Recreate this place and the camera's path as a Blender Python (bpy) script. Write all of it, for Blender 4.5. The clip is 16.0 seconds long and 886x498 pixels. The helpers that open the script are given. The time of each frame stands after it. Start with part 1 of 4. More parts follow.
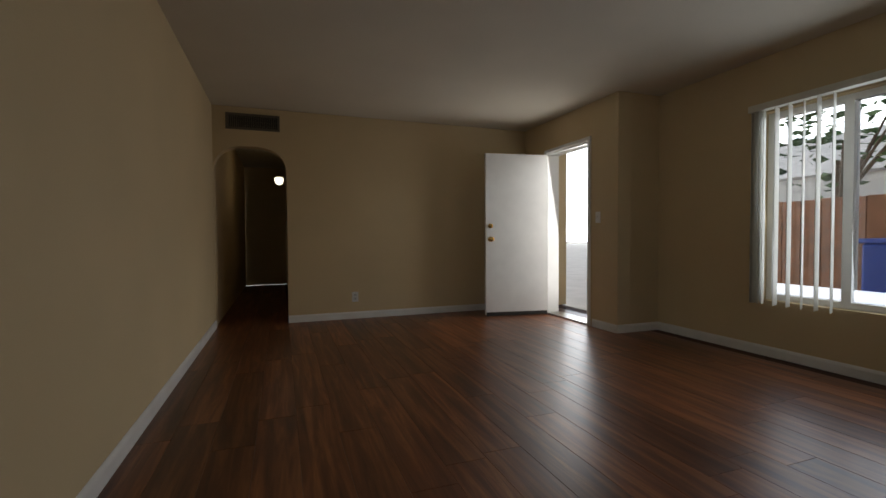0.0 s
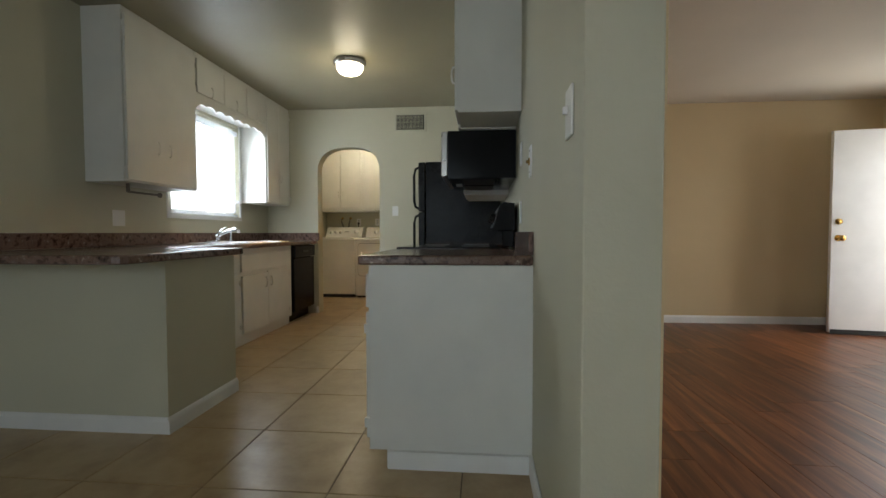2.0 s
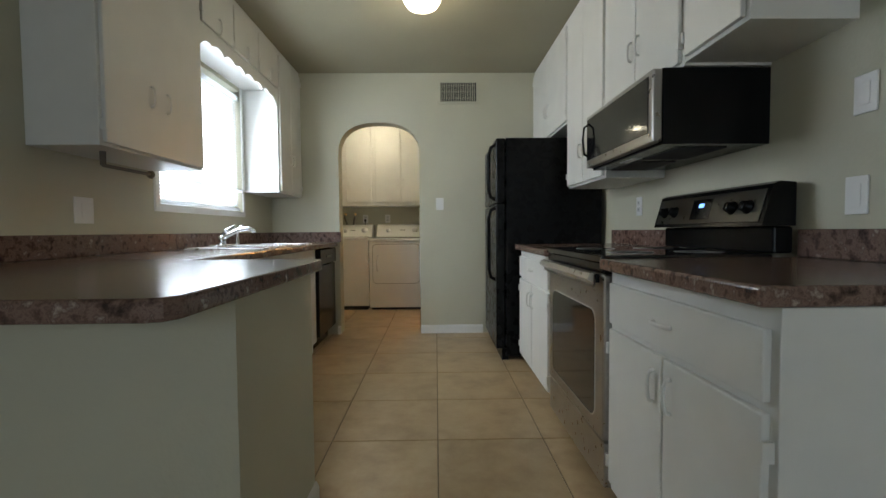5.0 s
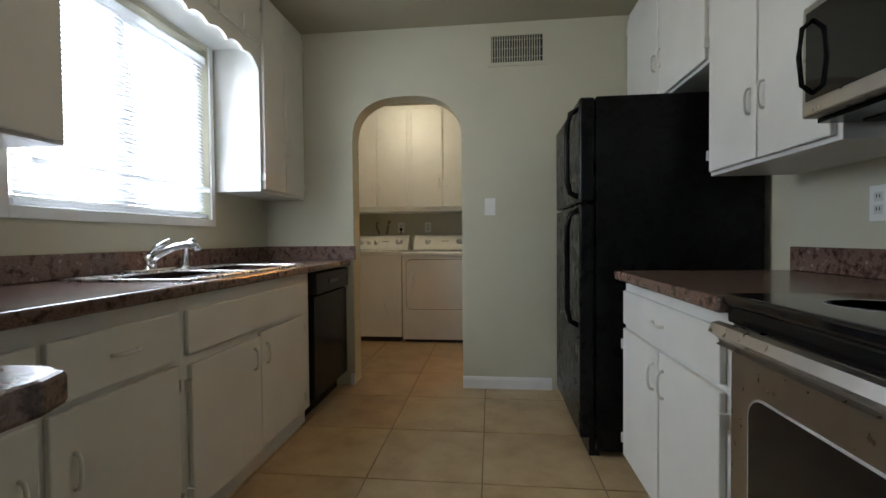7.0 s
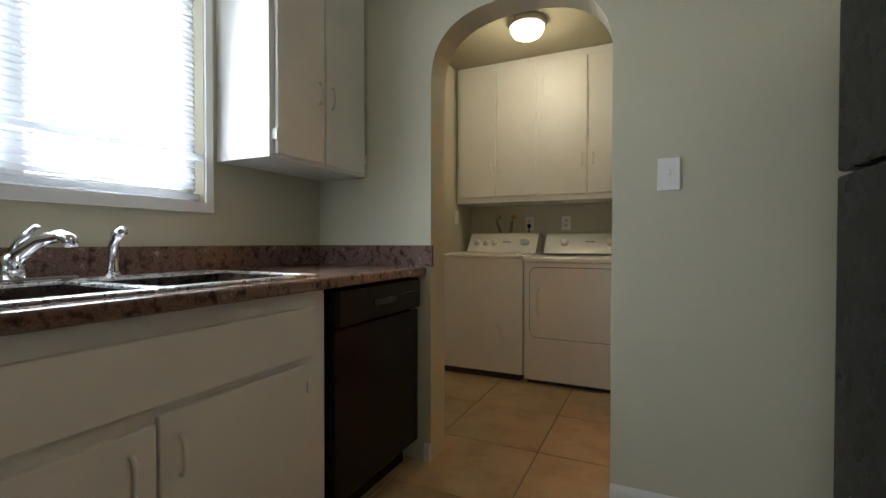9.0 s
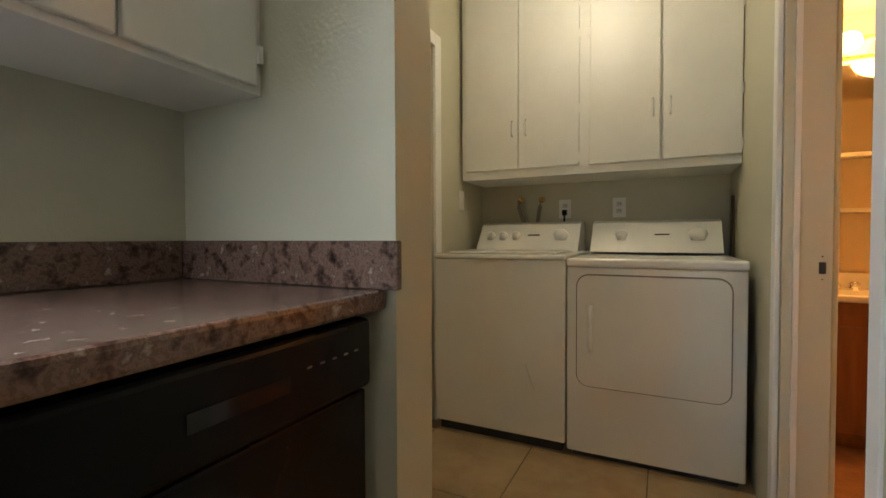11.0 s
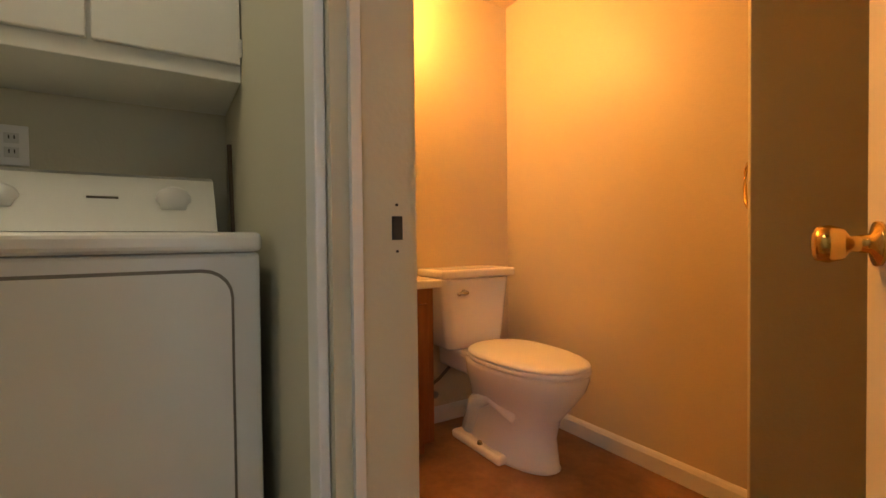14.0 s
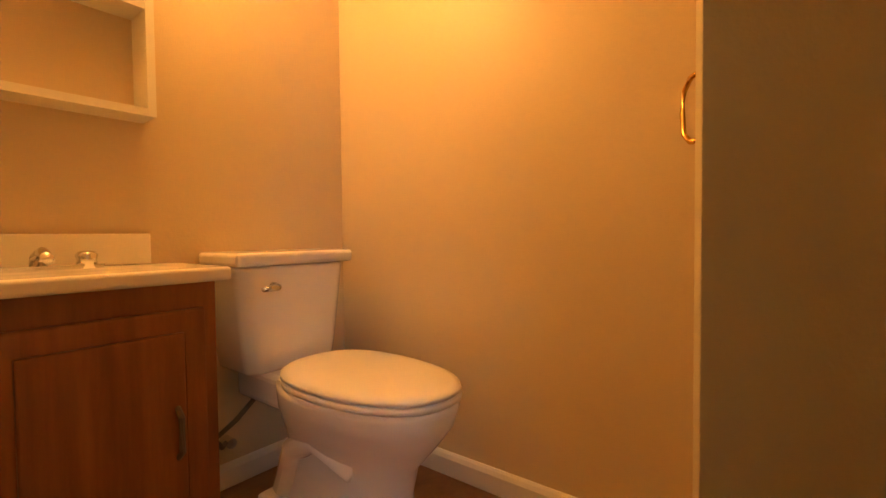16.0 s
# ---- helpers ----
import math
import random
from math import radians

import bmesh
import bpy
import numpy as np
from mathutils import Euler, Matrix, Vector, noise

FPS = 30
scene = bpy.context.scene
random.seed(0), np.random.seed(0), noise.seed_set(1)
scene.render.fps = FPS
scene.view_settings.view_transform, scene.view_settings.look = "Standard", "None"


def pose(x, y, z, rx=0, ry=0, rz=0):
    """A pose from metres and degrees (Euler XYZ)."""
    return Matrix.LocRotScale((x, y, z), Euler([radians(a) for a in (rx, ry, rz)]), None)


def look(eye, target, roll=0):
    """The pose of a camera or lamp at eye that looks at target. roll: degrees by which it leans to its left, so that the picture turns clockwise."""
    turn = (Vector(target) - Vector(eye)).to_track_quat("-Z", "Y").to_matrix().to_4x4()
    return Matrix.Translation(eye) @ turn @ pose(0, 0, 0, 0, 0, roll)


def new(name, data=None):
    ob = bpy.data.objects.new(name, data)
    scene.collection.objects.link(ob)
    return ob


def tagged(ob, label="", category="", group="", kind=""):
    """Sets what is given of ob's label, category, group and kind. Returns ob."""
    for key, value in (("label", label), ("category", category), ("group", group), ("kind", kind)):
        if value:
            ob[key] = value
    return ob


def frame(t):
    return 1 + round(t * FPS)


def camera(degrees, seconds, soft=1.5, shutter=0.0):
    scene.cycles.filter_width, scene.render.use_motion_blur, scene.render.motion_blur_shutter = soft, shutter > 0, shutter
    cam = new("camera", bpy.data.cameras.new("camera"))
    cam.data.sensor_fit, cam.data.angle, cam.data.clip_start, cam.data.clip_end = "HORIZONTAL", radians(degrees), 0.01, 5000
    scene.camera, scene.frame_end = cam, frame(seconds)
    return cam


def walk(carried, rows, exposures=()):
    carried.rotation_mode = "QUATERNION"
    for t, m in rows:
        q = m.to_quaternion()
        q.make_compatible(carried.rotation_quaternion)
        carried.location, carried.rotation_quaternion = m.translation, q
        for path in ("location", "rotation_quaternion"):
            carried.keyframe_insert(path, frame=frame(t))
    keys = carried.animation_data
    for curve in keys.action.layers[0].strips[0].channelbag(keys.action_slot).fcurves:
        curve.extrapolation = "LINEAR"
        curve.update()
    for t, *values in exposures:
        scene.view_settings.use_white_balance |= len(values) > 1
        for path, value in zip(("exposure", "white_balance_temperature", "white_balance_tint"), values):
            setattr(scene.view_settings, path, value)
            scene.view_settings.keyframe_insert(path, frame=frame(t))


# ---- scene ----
cam = camera(89.8, 16.0)
PATH = [
    (0, (0.679, 0.152, 0.975), (1.362, 2.031, 0.919), -0.3),
    (0.5, (0.547, 0.182, 0.993), (0.891, 2.151, 0.93), -0.2),
    (1, (0.267, 0.241, 1.0), (0.375, 2.237, 0.928), -0.4),
    (1.5, (-0.041, 0.347, 1.006), (-0.082, 2.345, 0.92), -0.2),
    (2, (-0.38, 0.394, 0.996), (-0.554, 2.385, 0.924), -0.1),
    (2.5, (-0.697, 0.423, 1.005), (-0.894, 2.412, 0.937), 0.1),
    (3, (-0.976, 0.501, 1.0), (-1.172, 2.49, 0.929), 0.2),
    (3.5, (-1.204, 0.668, 1.009), (-1.369, 2.66, 0.935), 0.1),
    (4, (-1.411, 0.894, 1.007), (-1.509, 2.89, 0.924), 0.1),
    (4.2, (-1.477, 0.99, 1.005), (-1.535, 2.988, 0.92), -0.1),
    (6.3, (-1.465, 2.279, 1.030), (-1.405, 4.277, 0.970), -0.6),
    (6.5, (-1.439, 2.402, 1.039), (-1.426, 4.401, 0.985), -0.5),
    (7, (-1.433, 2.679, 1.046), (-1.646, 4.667, 1.000), -0.5),
    (7.5, (-1.446, 2.978, 1.052), (-1.895, 4.927, 1.010), -0.4),
    (8, (-1.438, 3.284, 1.063), (-2.083, 5.176, 1.007), -0.0),
    (8.2, (-1.409, 3.42, 1.058), (-2.162, 5.272, 1.007), -0.1),
    (10.3, (-1.809, 4.677, 0.967), (-2.694, 6.471, 0.942), 0.1),
    (10.5, (-1.861, 4.768, 0.977), (-2.731, 6.568, 0.939), 0.2),
    (11, (-1.936, 5.031, 1.007), (-2.821, 6.824, 0.955), -0.2),
    (11.5, (-2.03, 5.25, 0.98), (-2.767, 7.1, 0.93), 0.2),
    (12, (-2.062, 5.455, 0.972), (-2.566, 7.383, 0.923), 0.0),
    (12.5, (-2.002, 5.639, 0.938), (-2.21, 7.626, 0.91), -0.1),
    (13, (-1.976, 5.821, 0.919), (-1.703, 7.802, 0.889), -0.5),
    (13.5, (-1.894, 5.971, 0.912), (-1.133, 7.82, 0.877), -0.7),
    (14, (-1.794, 6.144, 0.891), (-0.736, 7.841, 0.854), -0.6),
    (14.5, (-1.717, 6.299, 0.855), (-0.43, 7.83, 0.813), -0.9),
    (15, (-1.634, 6.454, 0.837), (-0.17, 7.815, 0.775), -0.2),
    (15.5, (-1.523, 6.527, 0.824), (0.053, 7.757, 0.755), -0.4),
    (16, (-1.395, 6.579, 0.807), (0.184, 7.805, 0.744), -0.6),
]
walk(cam, [(t, look(eye, target, roll)) for t, eye, target, roll in PATH], [
    (0, -1.2, 6300, 10), (0.5, -0.6, 6350, 11), (1.0, -0.4, 6350, 11), (1.5, -0.45, 6350, 10), (2.0, 0.15, 6200, 9), (2.6, 0.4, 5900, 8), (4.2, 0.28, 6000, 8),
    (6.5, 0.0, 6000, 12), (8.0, -0.32, 6000, 12), (10.5, 0.2, 6200, 11), (12.0, 0.25, 6200, 10), (14.0, 0.0, 6350, 11), (15.0, 0.0, 6500, 10), (16.0, 0.05, 6500, 10)])

# ---- light ----
world = bpy.data.worlds.new("sky")
scene.world = world
world.use_nodes = True
wn = world.node_tree
sky = wn.nodes.new("ShaderNodeTexSky")
sky.sky_type, sky.sun_disc = "NISHITA", False
sky.sun_elevation, sky.sun_rotation = radians(50), radians(6)
wn.links.new(sky.outputs[0], wn.nodes["Background"].inputs[0])
wn.nodes["Background"].inputs[1].default_value = 0.15


def lamp(name, kind, m, energy, color, size=0.2, size_y=None):
    d = bpy.data.lights.new(name, kind)
    d.energy, d.color = energy, color
    if kind == "AREA":
        d.size = size
        if size_y:
            d.shape, d.size_y = "RECTANGLE", size_y
    elif kind == "POINT":
        d.shadow_soft_size = size
    else:
        d.angle = radians(0.6)
    ob = new(name, d)
    ob.matrix_world = m
    return ob


lamp("sun", "SUN", look((4, 40, 48), (0, 0, 0)), 5.0, (1.0, 0.95, 0.86))
DAY = (0.86, 0.93, 1.0)
lamp("kitchen_window_light", "AREA", look((-3.0, 4.58, 1.65), (0, 4.58, 1.2)), 14, DAY, 1.0, 0.8)
lamp("entry_light", "AREA", look((4.0, 4.56, 1.1), (0, 4.2, 0.4)), 27, (1.0, 0.97, 0.92), 0.8, 1.9)
lamp("living_window_light", "AREA", look((4.39, 1.7, 1.2), (0, 1.7, 0.9)), 25, DAY, 1.9, 1.4)
# Added fill from the unseen south side, brightening the near kitchen.
lamp("south_fill_light", "AREA", look((-1.6, -1.9, 1.4), (-1.6, 2, 0.1)), 19, (0.80, 0.91, 1.0), 1.8, 1.2)
WARM = (1.0, 0.86, 0.60)
BULB = (1.0, 0.43, 0.085)

# ---- materials ----


def mat(name, color, rough=0.6, metal=0.0, var=0.08, scale=6.0, bump=0.0, bump_scale=300.0, spec=0.5, coat=0.0):
    """Plain surface with colour drift at two scales and a fine relief."""
    m = bpy.data.materials.new(name)
    m.use_nodes = True
    n, l = m.node_tree.nodes, m.node_tree.links
    b = n["Principled BSDF"]
    b.inputs["Roughness"].default_value, b.inputs["Metallic"].default_value = rough, metal
    b.inputs["Specular IOR Level"].default_value = spec
    b.inputs["Coat Weight"].default_value = coat
    tc = n.new("ShaderNodeTexCoord")
    geo = n.new("ShaderNodeNewGeometry")
    a = n.new("ShaderNodeTexNoise")
    a.inputs["Scale"].default_value, a.inputs["Detail"].default_value = scale, 6
    l.new(geo.outputs["Position"], a.inputs["Vector"])
    r = n.new("ShaderNodeValToRGB")
    r.color_ramp.elements[0].position, r.color_ramp.elements[1].position = 0.3, 0.7
    r.color_ramp.elements[0].color = (*[c * (1 - var) for c in color], 1)
    r.color_ramp.elements[1].color = (*[min(1, c * (1 + var)) for c in color], 1)
    l.new(a.outputs[0], r.inputs[0])
    l.new(r.outputs[0], b.inputs["Base Color"])
    a2 = n.new("ShaderNodeTexNoise")
    a2.inputs["Scale"].default_value = scale * 4
    l.new(geo.outputs["Position"], a2.inputs["Vector"])
    mr = n.new("ShaderNodeMapRange")
    mr.inputs[3].default_value, mr.inputs[4].default_value = max(0.02, rough - 0.08), min(1, rough + 0.08)
    l.new(a2.outputs[0], mr.inputs[0])
    l.new(mr.outputs[0], b.inputs["Roughness"])
    if bump:
        a3 = n.new("ShaderNodeTexNoise")
        a3.inputs["Scale"].default_value = bump_scale
        l.new(geo.outputs["Position"], a3.inputs["Vector"])
        bp = n.new("ShaderNodeBump")
        bp.inputs["Strength"].default_value, bp.inputs["Distance"].default_value = bump, 0.003
        l.new(a3.outputs[0], bp.inputs["Height"])
        l.new(bp.outputs[0], b.inputs["Normal"])
    return m


def ramp_mat(name, stops, scale, rough, stretch=(1, 1, 1), kind="noise", rnd=0.0, bump=0.1, detail=8, distortion=0.0):
    """Patterned surface: noise through a colour ramp, drifting from piece to piece."""
    m = bpy.data.materials.new(name)
    m.use_nodes = True
    n, l = m.node_tree.nodes, m.node_tree.links
    b = n["Principled BSDF"]
    b.inputs["Roughness"].default_value = rough
    geo, info = n.new("ShaderNodeNewGeometry"), n.new("ShaderNodeObjectInfo")
    mp = n.new("ShaderNodeMapping")
    mp.inputs["Scale"].default_value = stretch
    l.new(geo.outputs["Position"], mp.inputs["Vector"])
    off = n.new("ShaderNodeVectorMath")
    off.operation = "MULTIPLY_ADD"
    l.new(info.outputs["Random"], off.inputs[0])
    off.inputs[1].default_value = (7 * (rnd > 0), 5 * (rnd > 0), 3 * (rnd > 0))
    l.new(mp.outputs[0], off.inputs[2])
    t = n.new("ShaderNodeTexNoise")
    t.inputs["Scale"].default_value, t.inputs["Detail"].default_value, t.inputs["Distortion"].default_value = scale, detail, distortion
    t.inputs["Roughness"].default_value = 0.65
    l.new(off.outputs[0], t.inputs["Vector"])
    r = n.new("ShaderNodeValToRGB")
    els = r.color_ramp.elements
    while len(els) < len(stops):
        els.new(0.5)
    for e, (p, c) in zip(els, stops):
        e.position, e.color = p, (*c, 1)
    l.new(t.outputs[0], r.inputs[0])
    hsv = n.new("ShaderNodeHueSaturation")
    mr = n.new("ShaderNodeMapRange")
    mr.inputs[3].default_value, mr.inputs[4].default_value = 1 - rnd, 1 + rnd
    l.new(info.outputs["Random"], mr.inputs[0])
    l.new(mr.outputs[0], hsv.inputs["Value"])
    l.new(r.outputs[0], hsv.inputs["Color"])
    l.new(hsv.outputs[0], b.inputs["Base Color"])
    bp = n.new("ShaderNodeBump")
    bp.inputs["Strength"].default_value, bp.inputs["Distance"].default_value = bump, 0.002
    l.new(t.outputs[0], bp.inputs["Height"])
    l.new(bp.outputs[0], b.inputs["Normal"])
    return m


def glow(name, color, strength):
    m = bpy.data.materials.new(name)
    m.use_nodes = True
    b = m.node_tree.nodes["Principled BSDF"]
    b.inputs["Base Color"].default_value = (0.9, 0.88, 0.84, 1)
    b.inputs["Emission Color"].default_value, b.inputs["Emission Strength"].default_value = (*color, 1), strength
    return m


def glass(name, rough=0.0):
    m = bpy.data.materials.new(name)
    m.use_nodes = True
    b = m.node_tree.nodes["Principled BSDF"]
    b.inputs["Transmission Weight"].default_value, b.inputs["Roughness"].default_value, b.inputs["IOR"].default_value = 1, rough, 1.45
    return m


WALL = mat("tan_wall_paint", (0.61, 0.475, 0.275), 0.75, var=0.04, scale=1.5, bump=0.25, bump_scale=90)
KWALL = mat("pale_olive_wall_paint", (0.55, 0.525, 0.395), 0.6, var=0.04, scale=1.5, bump=0.25, bump_scale=90)
BWALL = mat("cream_bath_paint", (0.62, 0.52, 0.36), 0.43, var=0.04, scale=1.5, bump=0.2, bump_scale=90)
CEIL = mat("ceiling_paint", (0.66, 0.60, 0.49), 0.85, var=0.03, scale=2, bump=0.4, bump_scale=70)
# Olive ceiling tone taken down further: its dimness is in the colour.
KCEIL = mat("darkened_ceiling_paint", (0.33, 0.30, 0.205), 0.5, var=0.05, scale=2, bump=0.3, bump_scale=70)
TRIM = mat("white_trim_paint", (0.78, 0.77, 0.74), 0.4, var=0.04, scale=5)
CAB = mat("cream_cabinet_paint", (0.72, 0.71, 0.66), 0.42, var=0.04, scale=4, bump=0.08, bump_scale=40)
ENAMEL = mat("white_enamel", (0.77, 0.76, 0.71), 0.22, var=0.06, scale=2)
PANEL_GREY = mat("pale_grey_plastic", (0.62, 0.62, 0.58), 0.35)
BLACK = mat("black_gloss", (0.008, 0.008, 0.008), 0.2, var=0.2, scale=5, spec=0.15)
BLACK_TEX = mat("black_textured_steel", (0.008, 0.008, 0.008), 0.28, var=0.2, scale=4, spec=0.13)
BLACK_GLASS = mat("black_glass", (0.008, 0.008, 0.009), 0.06, var=0.1)
STEEL = mat("brushed_steel", (0.42, 0.40, 0.37), 0.3, 1.0, var=0.08, scale=8)
SINK_STEEL = mat("satin_sink_steel", (0.74, 0.74, 0.75), 0.28, 1.0, var=0.05, scale=9)
CHROME = mat("chrome", (0.75, 0.75, 0.76), 0.1, 1.0, var=0.03)
BRASS = mat("brass", (0.72, 0.47, 0.14), 0.16, 1.0, var=0.06)
PORCELAIN = mat("porcelain", (0.82, 0.80, 0.76), 0.12, var=0.02, scale=3)
PLASTIC = mat("white_plastic", (0.80, 0.79, 0.76), 0.35, var=0.02)
# Near-black in place of shade in holes, vents and gaps; also dark rubber.
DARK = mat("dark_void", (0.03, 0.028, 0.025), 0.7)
RUBBER = mat("grey_hose", (0.22, 0.20, 0.16), 0.6)
GRILLE = mat("grille_metal", (0.13, 0.11, 0.08), 0.5)
BLIND = mat("white_blind", (0.80, 0.82, 0.84), 0.5, var=0.03)
# thin plastic slats let daylight through
_n, _l = BLIND.node_tree.nodes, BLIND.node_tree.links
_tr, _mix = _n.new("ShaderNodeBsdfTranslucent"), _n.new("ShaderNodeMixShader")
_tr.inputs[0].default_value, _mix.inputs[0].default_value = (0.9, 0.91, 0.93, 1), 0.65
_l.new(_n["Principled BSDF"].outputs[0], _mix.inputs[1])
_l.new(_tr.outputs[0], _mix.inputs[2])
_l.new(_mix.outputs[0], _n["Material Output"].inputs[0])
VINYL = mat("vertical_blind_fabric", (0.72, 0.70, 0.62), 0.6, var=0.06)
GROUT = mat("grout", (0.20, 0.15, 0.09), 0.9, var=0.15, scale=30)
UNDER = mat("subfloor", (0.06, 0.03, 0.02), 0.8)
CONCRETE = mat("concrete", (0.45, 0.43, 0.40), 0.9, var=0.1, scale=2, bump=0.3)
FENCE = mat("fence_wood", (0.30, 0.13, 0.06), 0.8, var=0.25, scale=5)
STUCCO = mat("stucco", (0.55, 0.52, 0.48), 0.9, var=0.08)
ROOFING = mat("roofing", (0.72, 0.70, 0.67), 0.9, var=0.15)
BLUE = mat("blue_plastic", (0.03, 0.07, 0.35), 0.5)
LEAF = mat("leaf", (0.06, 0.11, 0.03), 0.7, var=0.4, scale=3)
BARK = mat("bark", (0.12, 0.08, 0.05), 0.9, var=0.2)
GLASS = glass("window_glass")
SHADE = glow("lit_glass_shade", (1.0, 0.86, 0.62), 5.0)
BULBGLOW = glow("lit_bulb", (1.0, 0.55, 0.18), 14.0)
TILE = ramp_mat("travertine_look_tile", [(0.25, (0.30, 0.20, 0.10)), (0.5, (0.42, 0.30, 0.16)), (0.75, (0.50, 0.38, 0.22))], 5, 0.32, rnd=0.06, bump=0.06)
WOOD = ramp_mat("red_brown_laminate", [(0.3, (0.05, 0.015, 0.007)), (0.48, (0.13, 0.043, 0.017)), (0.68, (0.29, 0.115, 0.042))], 2.6, 0.34, stretch=(7, 0.45, 1), rnd=0.3, bump=0.06, distortion=0.6)
OAK = ramp_mat("oak_vanity", [(0.3, (0.17, 0.06, 0.018)), (0.7, (0.29, 0.115, 0.035))], 4, 0.4, stretch=(6, 6, 0.5), bump=0.1)
STONE = ramp_mat("brown_laminate_stone", [(0.33, (0.03, 0.017, 0.014)), (0.43, (0.105, 0.06, 0.046)), (0.52, (0.21, 0.135, 0.105)), (0.58, (0.13, 0.078, 0.06)), (0.68, (0.37, 0.29, 0.24))], 30, 0.2, bump=0.02, detail=12, distortion=0.15)
VINYL_FLOOR = ramp_mat("brown_vinyl_floor", [(0.3, (0.16, 0.075, 0.03)), (0.5, (0.24, 0.12, 0.05)), (0.72, (0.32, 0.17, 0.075))], 9, 0.4, bump=0.05)

# ---- mesh helpers ----


def finish(name, bm, material, smooth=False):
    me = bpy.data.meshes.new(name)
    bmesh.ops.recalc_face_normals(bm, faces=bm.faces)
    bm.to_mesh(me)
    bm.free()
    if material:
        me.materials.append(material)
    if smooth:
        for p in me.polygons:
            p.use_smooth = True
    return new(name, me)


def part(name, bm, material, parent, label="", smooth=False):
    ob = finish(name, bm, material, smooth)
    ob.parent = parent
    if label:
        ob["label"] = label
    return ob


def thing(name, label, category, group="", kind=""):
    ob = new(name)
    return tagged(ob, label, category, group, kind)


def addbox(bm, x0, y0, z0, x1, y1, z1, bevel=0.0, seg=2):
    vs = [bm.verts.new((x, y, z)) for x in (x0, x1) for y in (y0, y1) for z in (z0, z1)]
    fs = [bm.faces.new([vs[i] for i in q]) for q in ((0, 1, 3, 2), (4, 6, 7, 5), (0, 4, 5, 1), (2, 3, 7, 6), (0, 2, 6, 4), (1, 5, 7, 3))]
    if bevel:
        es = {e for f in fs for e in f.edges}
        bmesh.ops.bevel(bm, geom=list(es), offset=bevel, segments=seg, affect="EDGES", profile=0.5)
    return bm


def box(*a, **k):
    return addbox(bmesh.new(), *a, **k)


def tube(pts, r, n=10, bm=None, caps=True):
    """A round bar along the points."""
    bm = bm or bmesh.new()
    pts = [Vector(p) for p in pts]
    rings = []
    up = Vector((0.13, 0.21, 1)).normalized()
    for i, p in enumerate(pts):
        d = (pts[min(i + 1, len(pts) - 1)] - pts[max(i - 1, 0)]).normalized()
        a = d.cross(up)
        if a.length < 0.1:
            a = d.cross(Vector((1, 0, 0)))
        a.normalize()
        b = d.cross(a)
        rr = r[i] if isinstance(r, (list, tuple)) else r
        rings.append([bm.verts.new(p + rr * (a * math.cos(t) + b * math.sin(t))) for t in (2 * math.pi * j / n for j in range(n))])
    for q, w in zip(rings, rings[1:]):
        for j in range(n):
            bm.faces.new((q[j], q[(j + 1) % n], w[(j + 1) % n], w[j]))
    if caps:
        bm.faces.new(rings[0][::-1])
        bm.faces.new(rings[-1])
    return bm


def lathe(profile, cx, cy, cz, n=28, axis="z", bm=None):
    """Turned shape: (radius, height) pairs about an axis."""
    bm = bm or bmesh.new()
    rings = []
    for r, h in profile:
        ring = []
        for j in range(n):
            a = 2 * math.pi * j / n
            u, v = r * math.cos(a), r * math.sin(a)
            p = {"z": (u, v, h), "x": (h, u, v), "y": (u, h, v)}[axis]
            ring.append(bm.verts.new((cx + p[0], cy + p[1], cz + p[2])))
        rings.append(ring)
    for q, w in zip(rings, rings[1:]):
        for j in range(n):
            bm.faces.new((q[j], q[(j + 1) % n], w[(j + 1) % n], w[j]))
    bm.faces.new(rings[0][::-1])
    bm.faces.new(rings[-1])
    return bm


def prism(poly, lo, hi, axis="y", bm=None):
    """A flat outline pushed along an axis; outline in the two other axes, in order."""
    bm = bm or bmesh.new()

    def at(u, v, h):
        return {"x": (h, u, v), "y": (u, h, v), "z": (u, v, h)}[axis]
    a = [bm.verts.new(at(u, v, lo)) for u, v in poly]
    b = [bm.verts.new(at(u, v, hi)) for u, v in poly]
    k = len(poly)
    for i in range(k):
        bm.faces.new((a[i], a[(i + 1) % k], b[(i + 1) % k], b[i]))
    fa, fb = bm.faces.new(a[::-1]), bm.faces.new(b)
    bm.normal_update()
    bmesh.ops.triangulate(bm, faces=[fa, fb])
    return bm


def structure(name, bm, material, label, category="wall"):
    return tagged(finish(name, bm, material), label, category, kind="structure")


def arch_wall(name, x0, x1, y0, y1, top, ax0, ax1, spring, rise, material, label):
    """A wall along x with an arched opening through it."""
    c, hw = (ax0 + ax1) / 2, (ax1 - ax0) / 2
    arch = []
    for i in range(25):
        a = math.pi * i / 24
        u, v = math.cos(a), math.sin(a)
        arch.append((c - hw * math.copysign(abs(u) ** 0.8, u), spring + rise * v ** 0.8))
    poly = [(x0, 0), (ax0, 0)] + arch + [(ax1, 0), (x1, 0), (x1, top), (x0, top)]
    return structure(name, prism(poly, y0, y1), material, label)


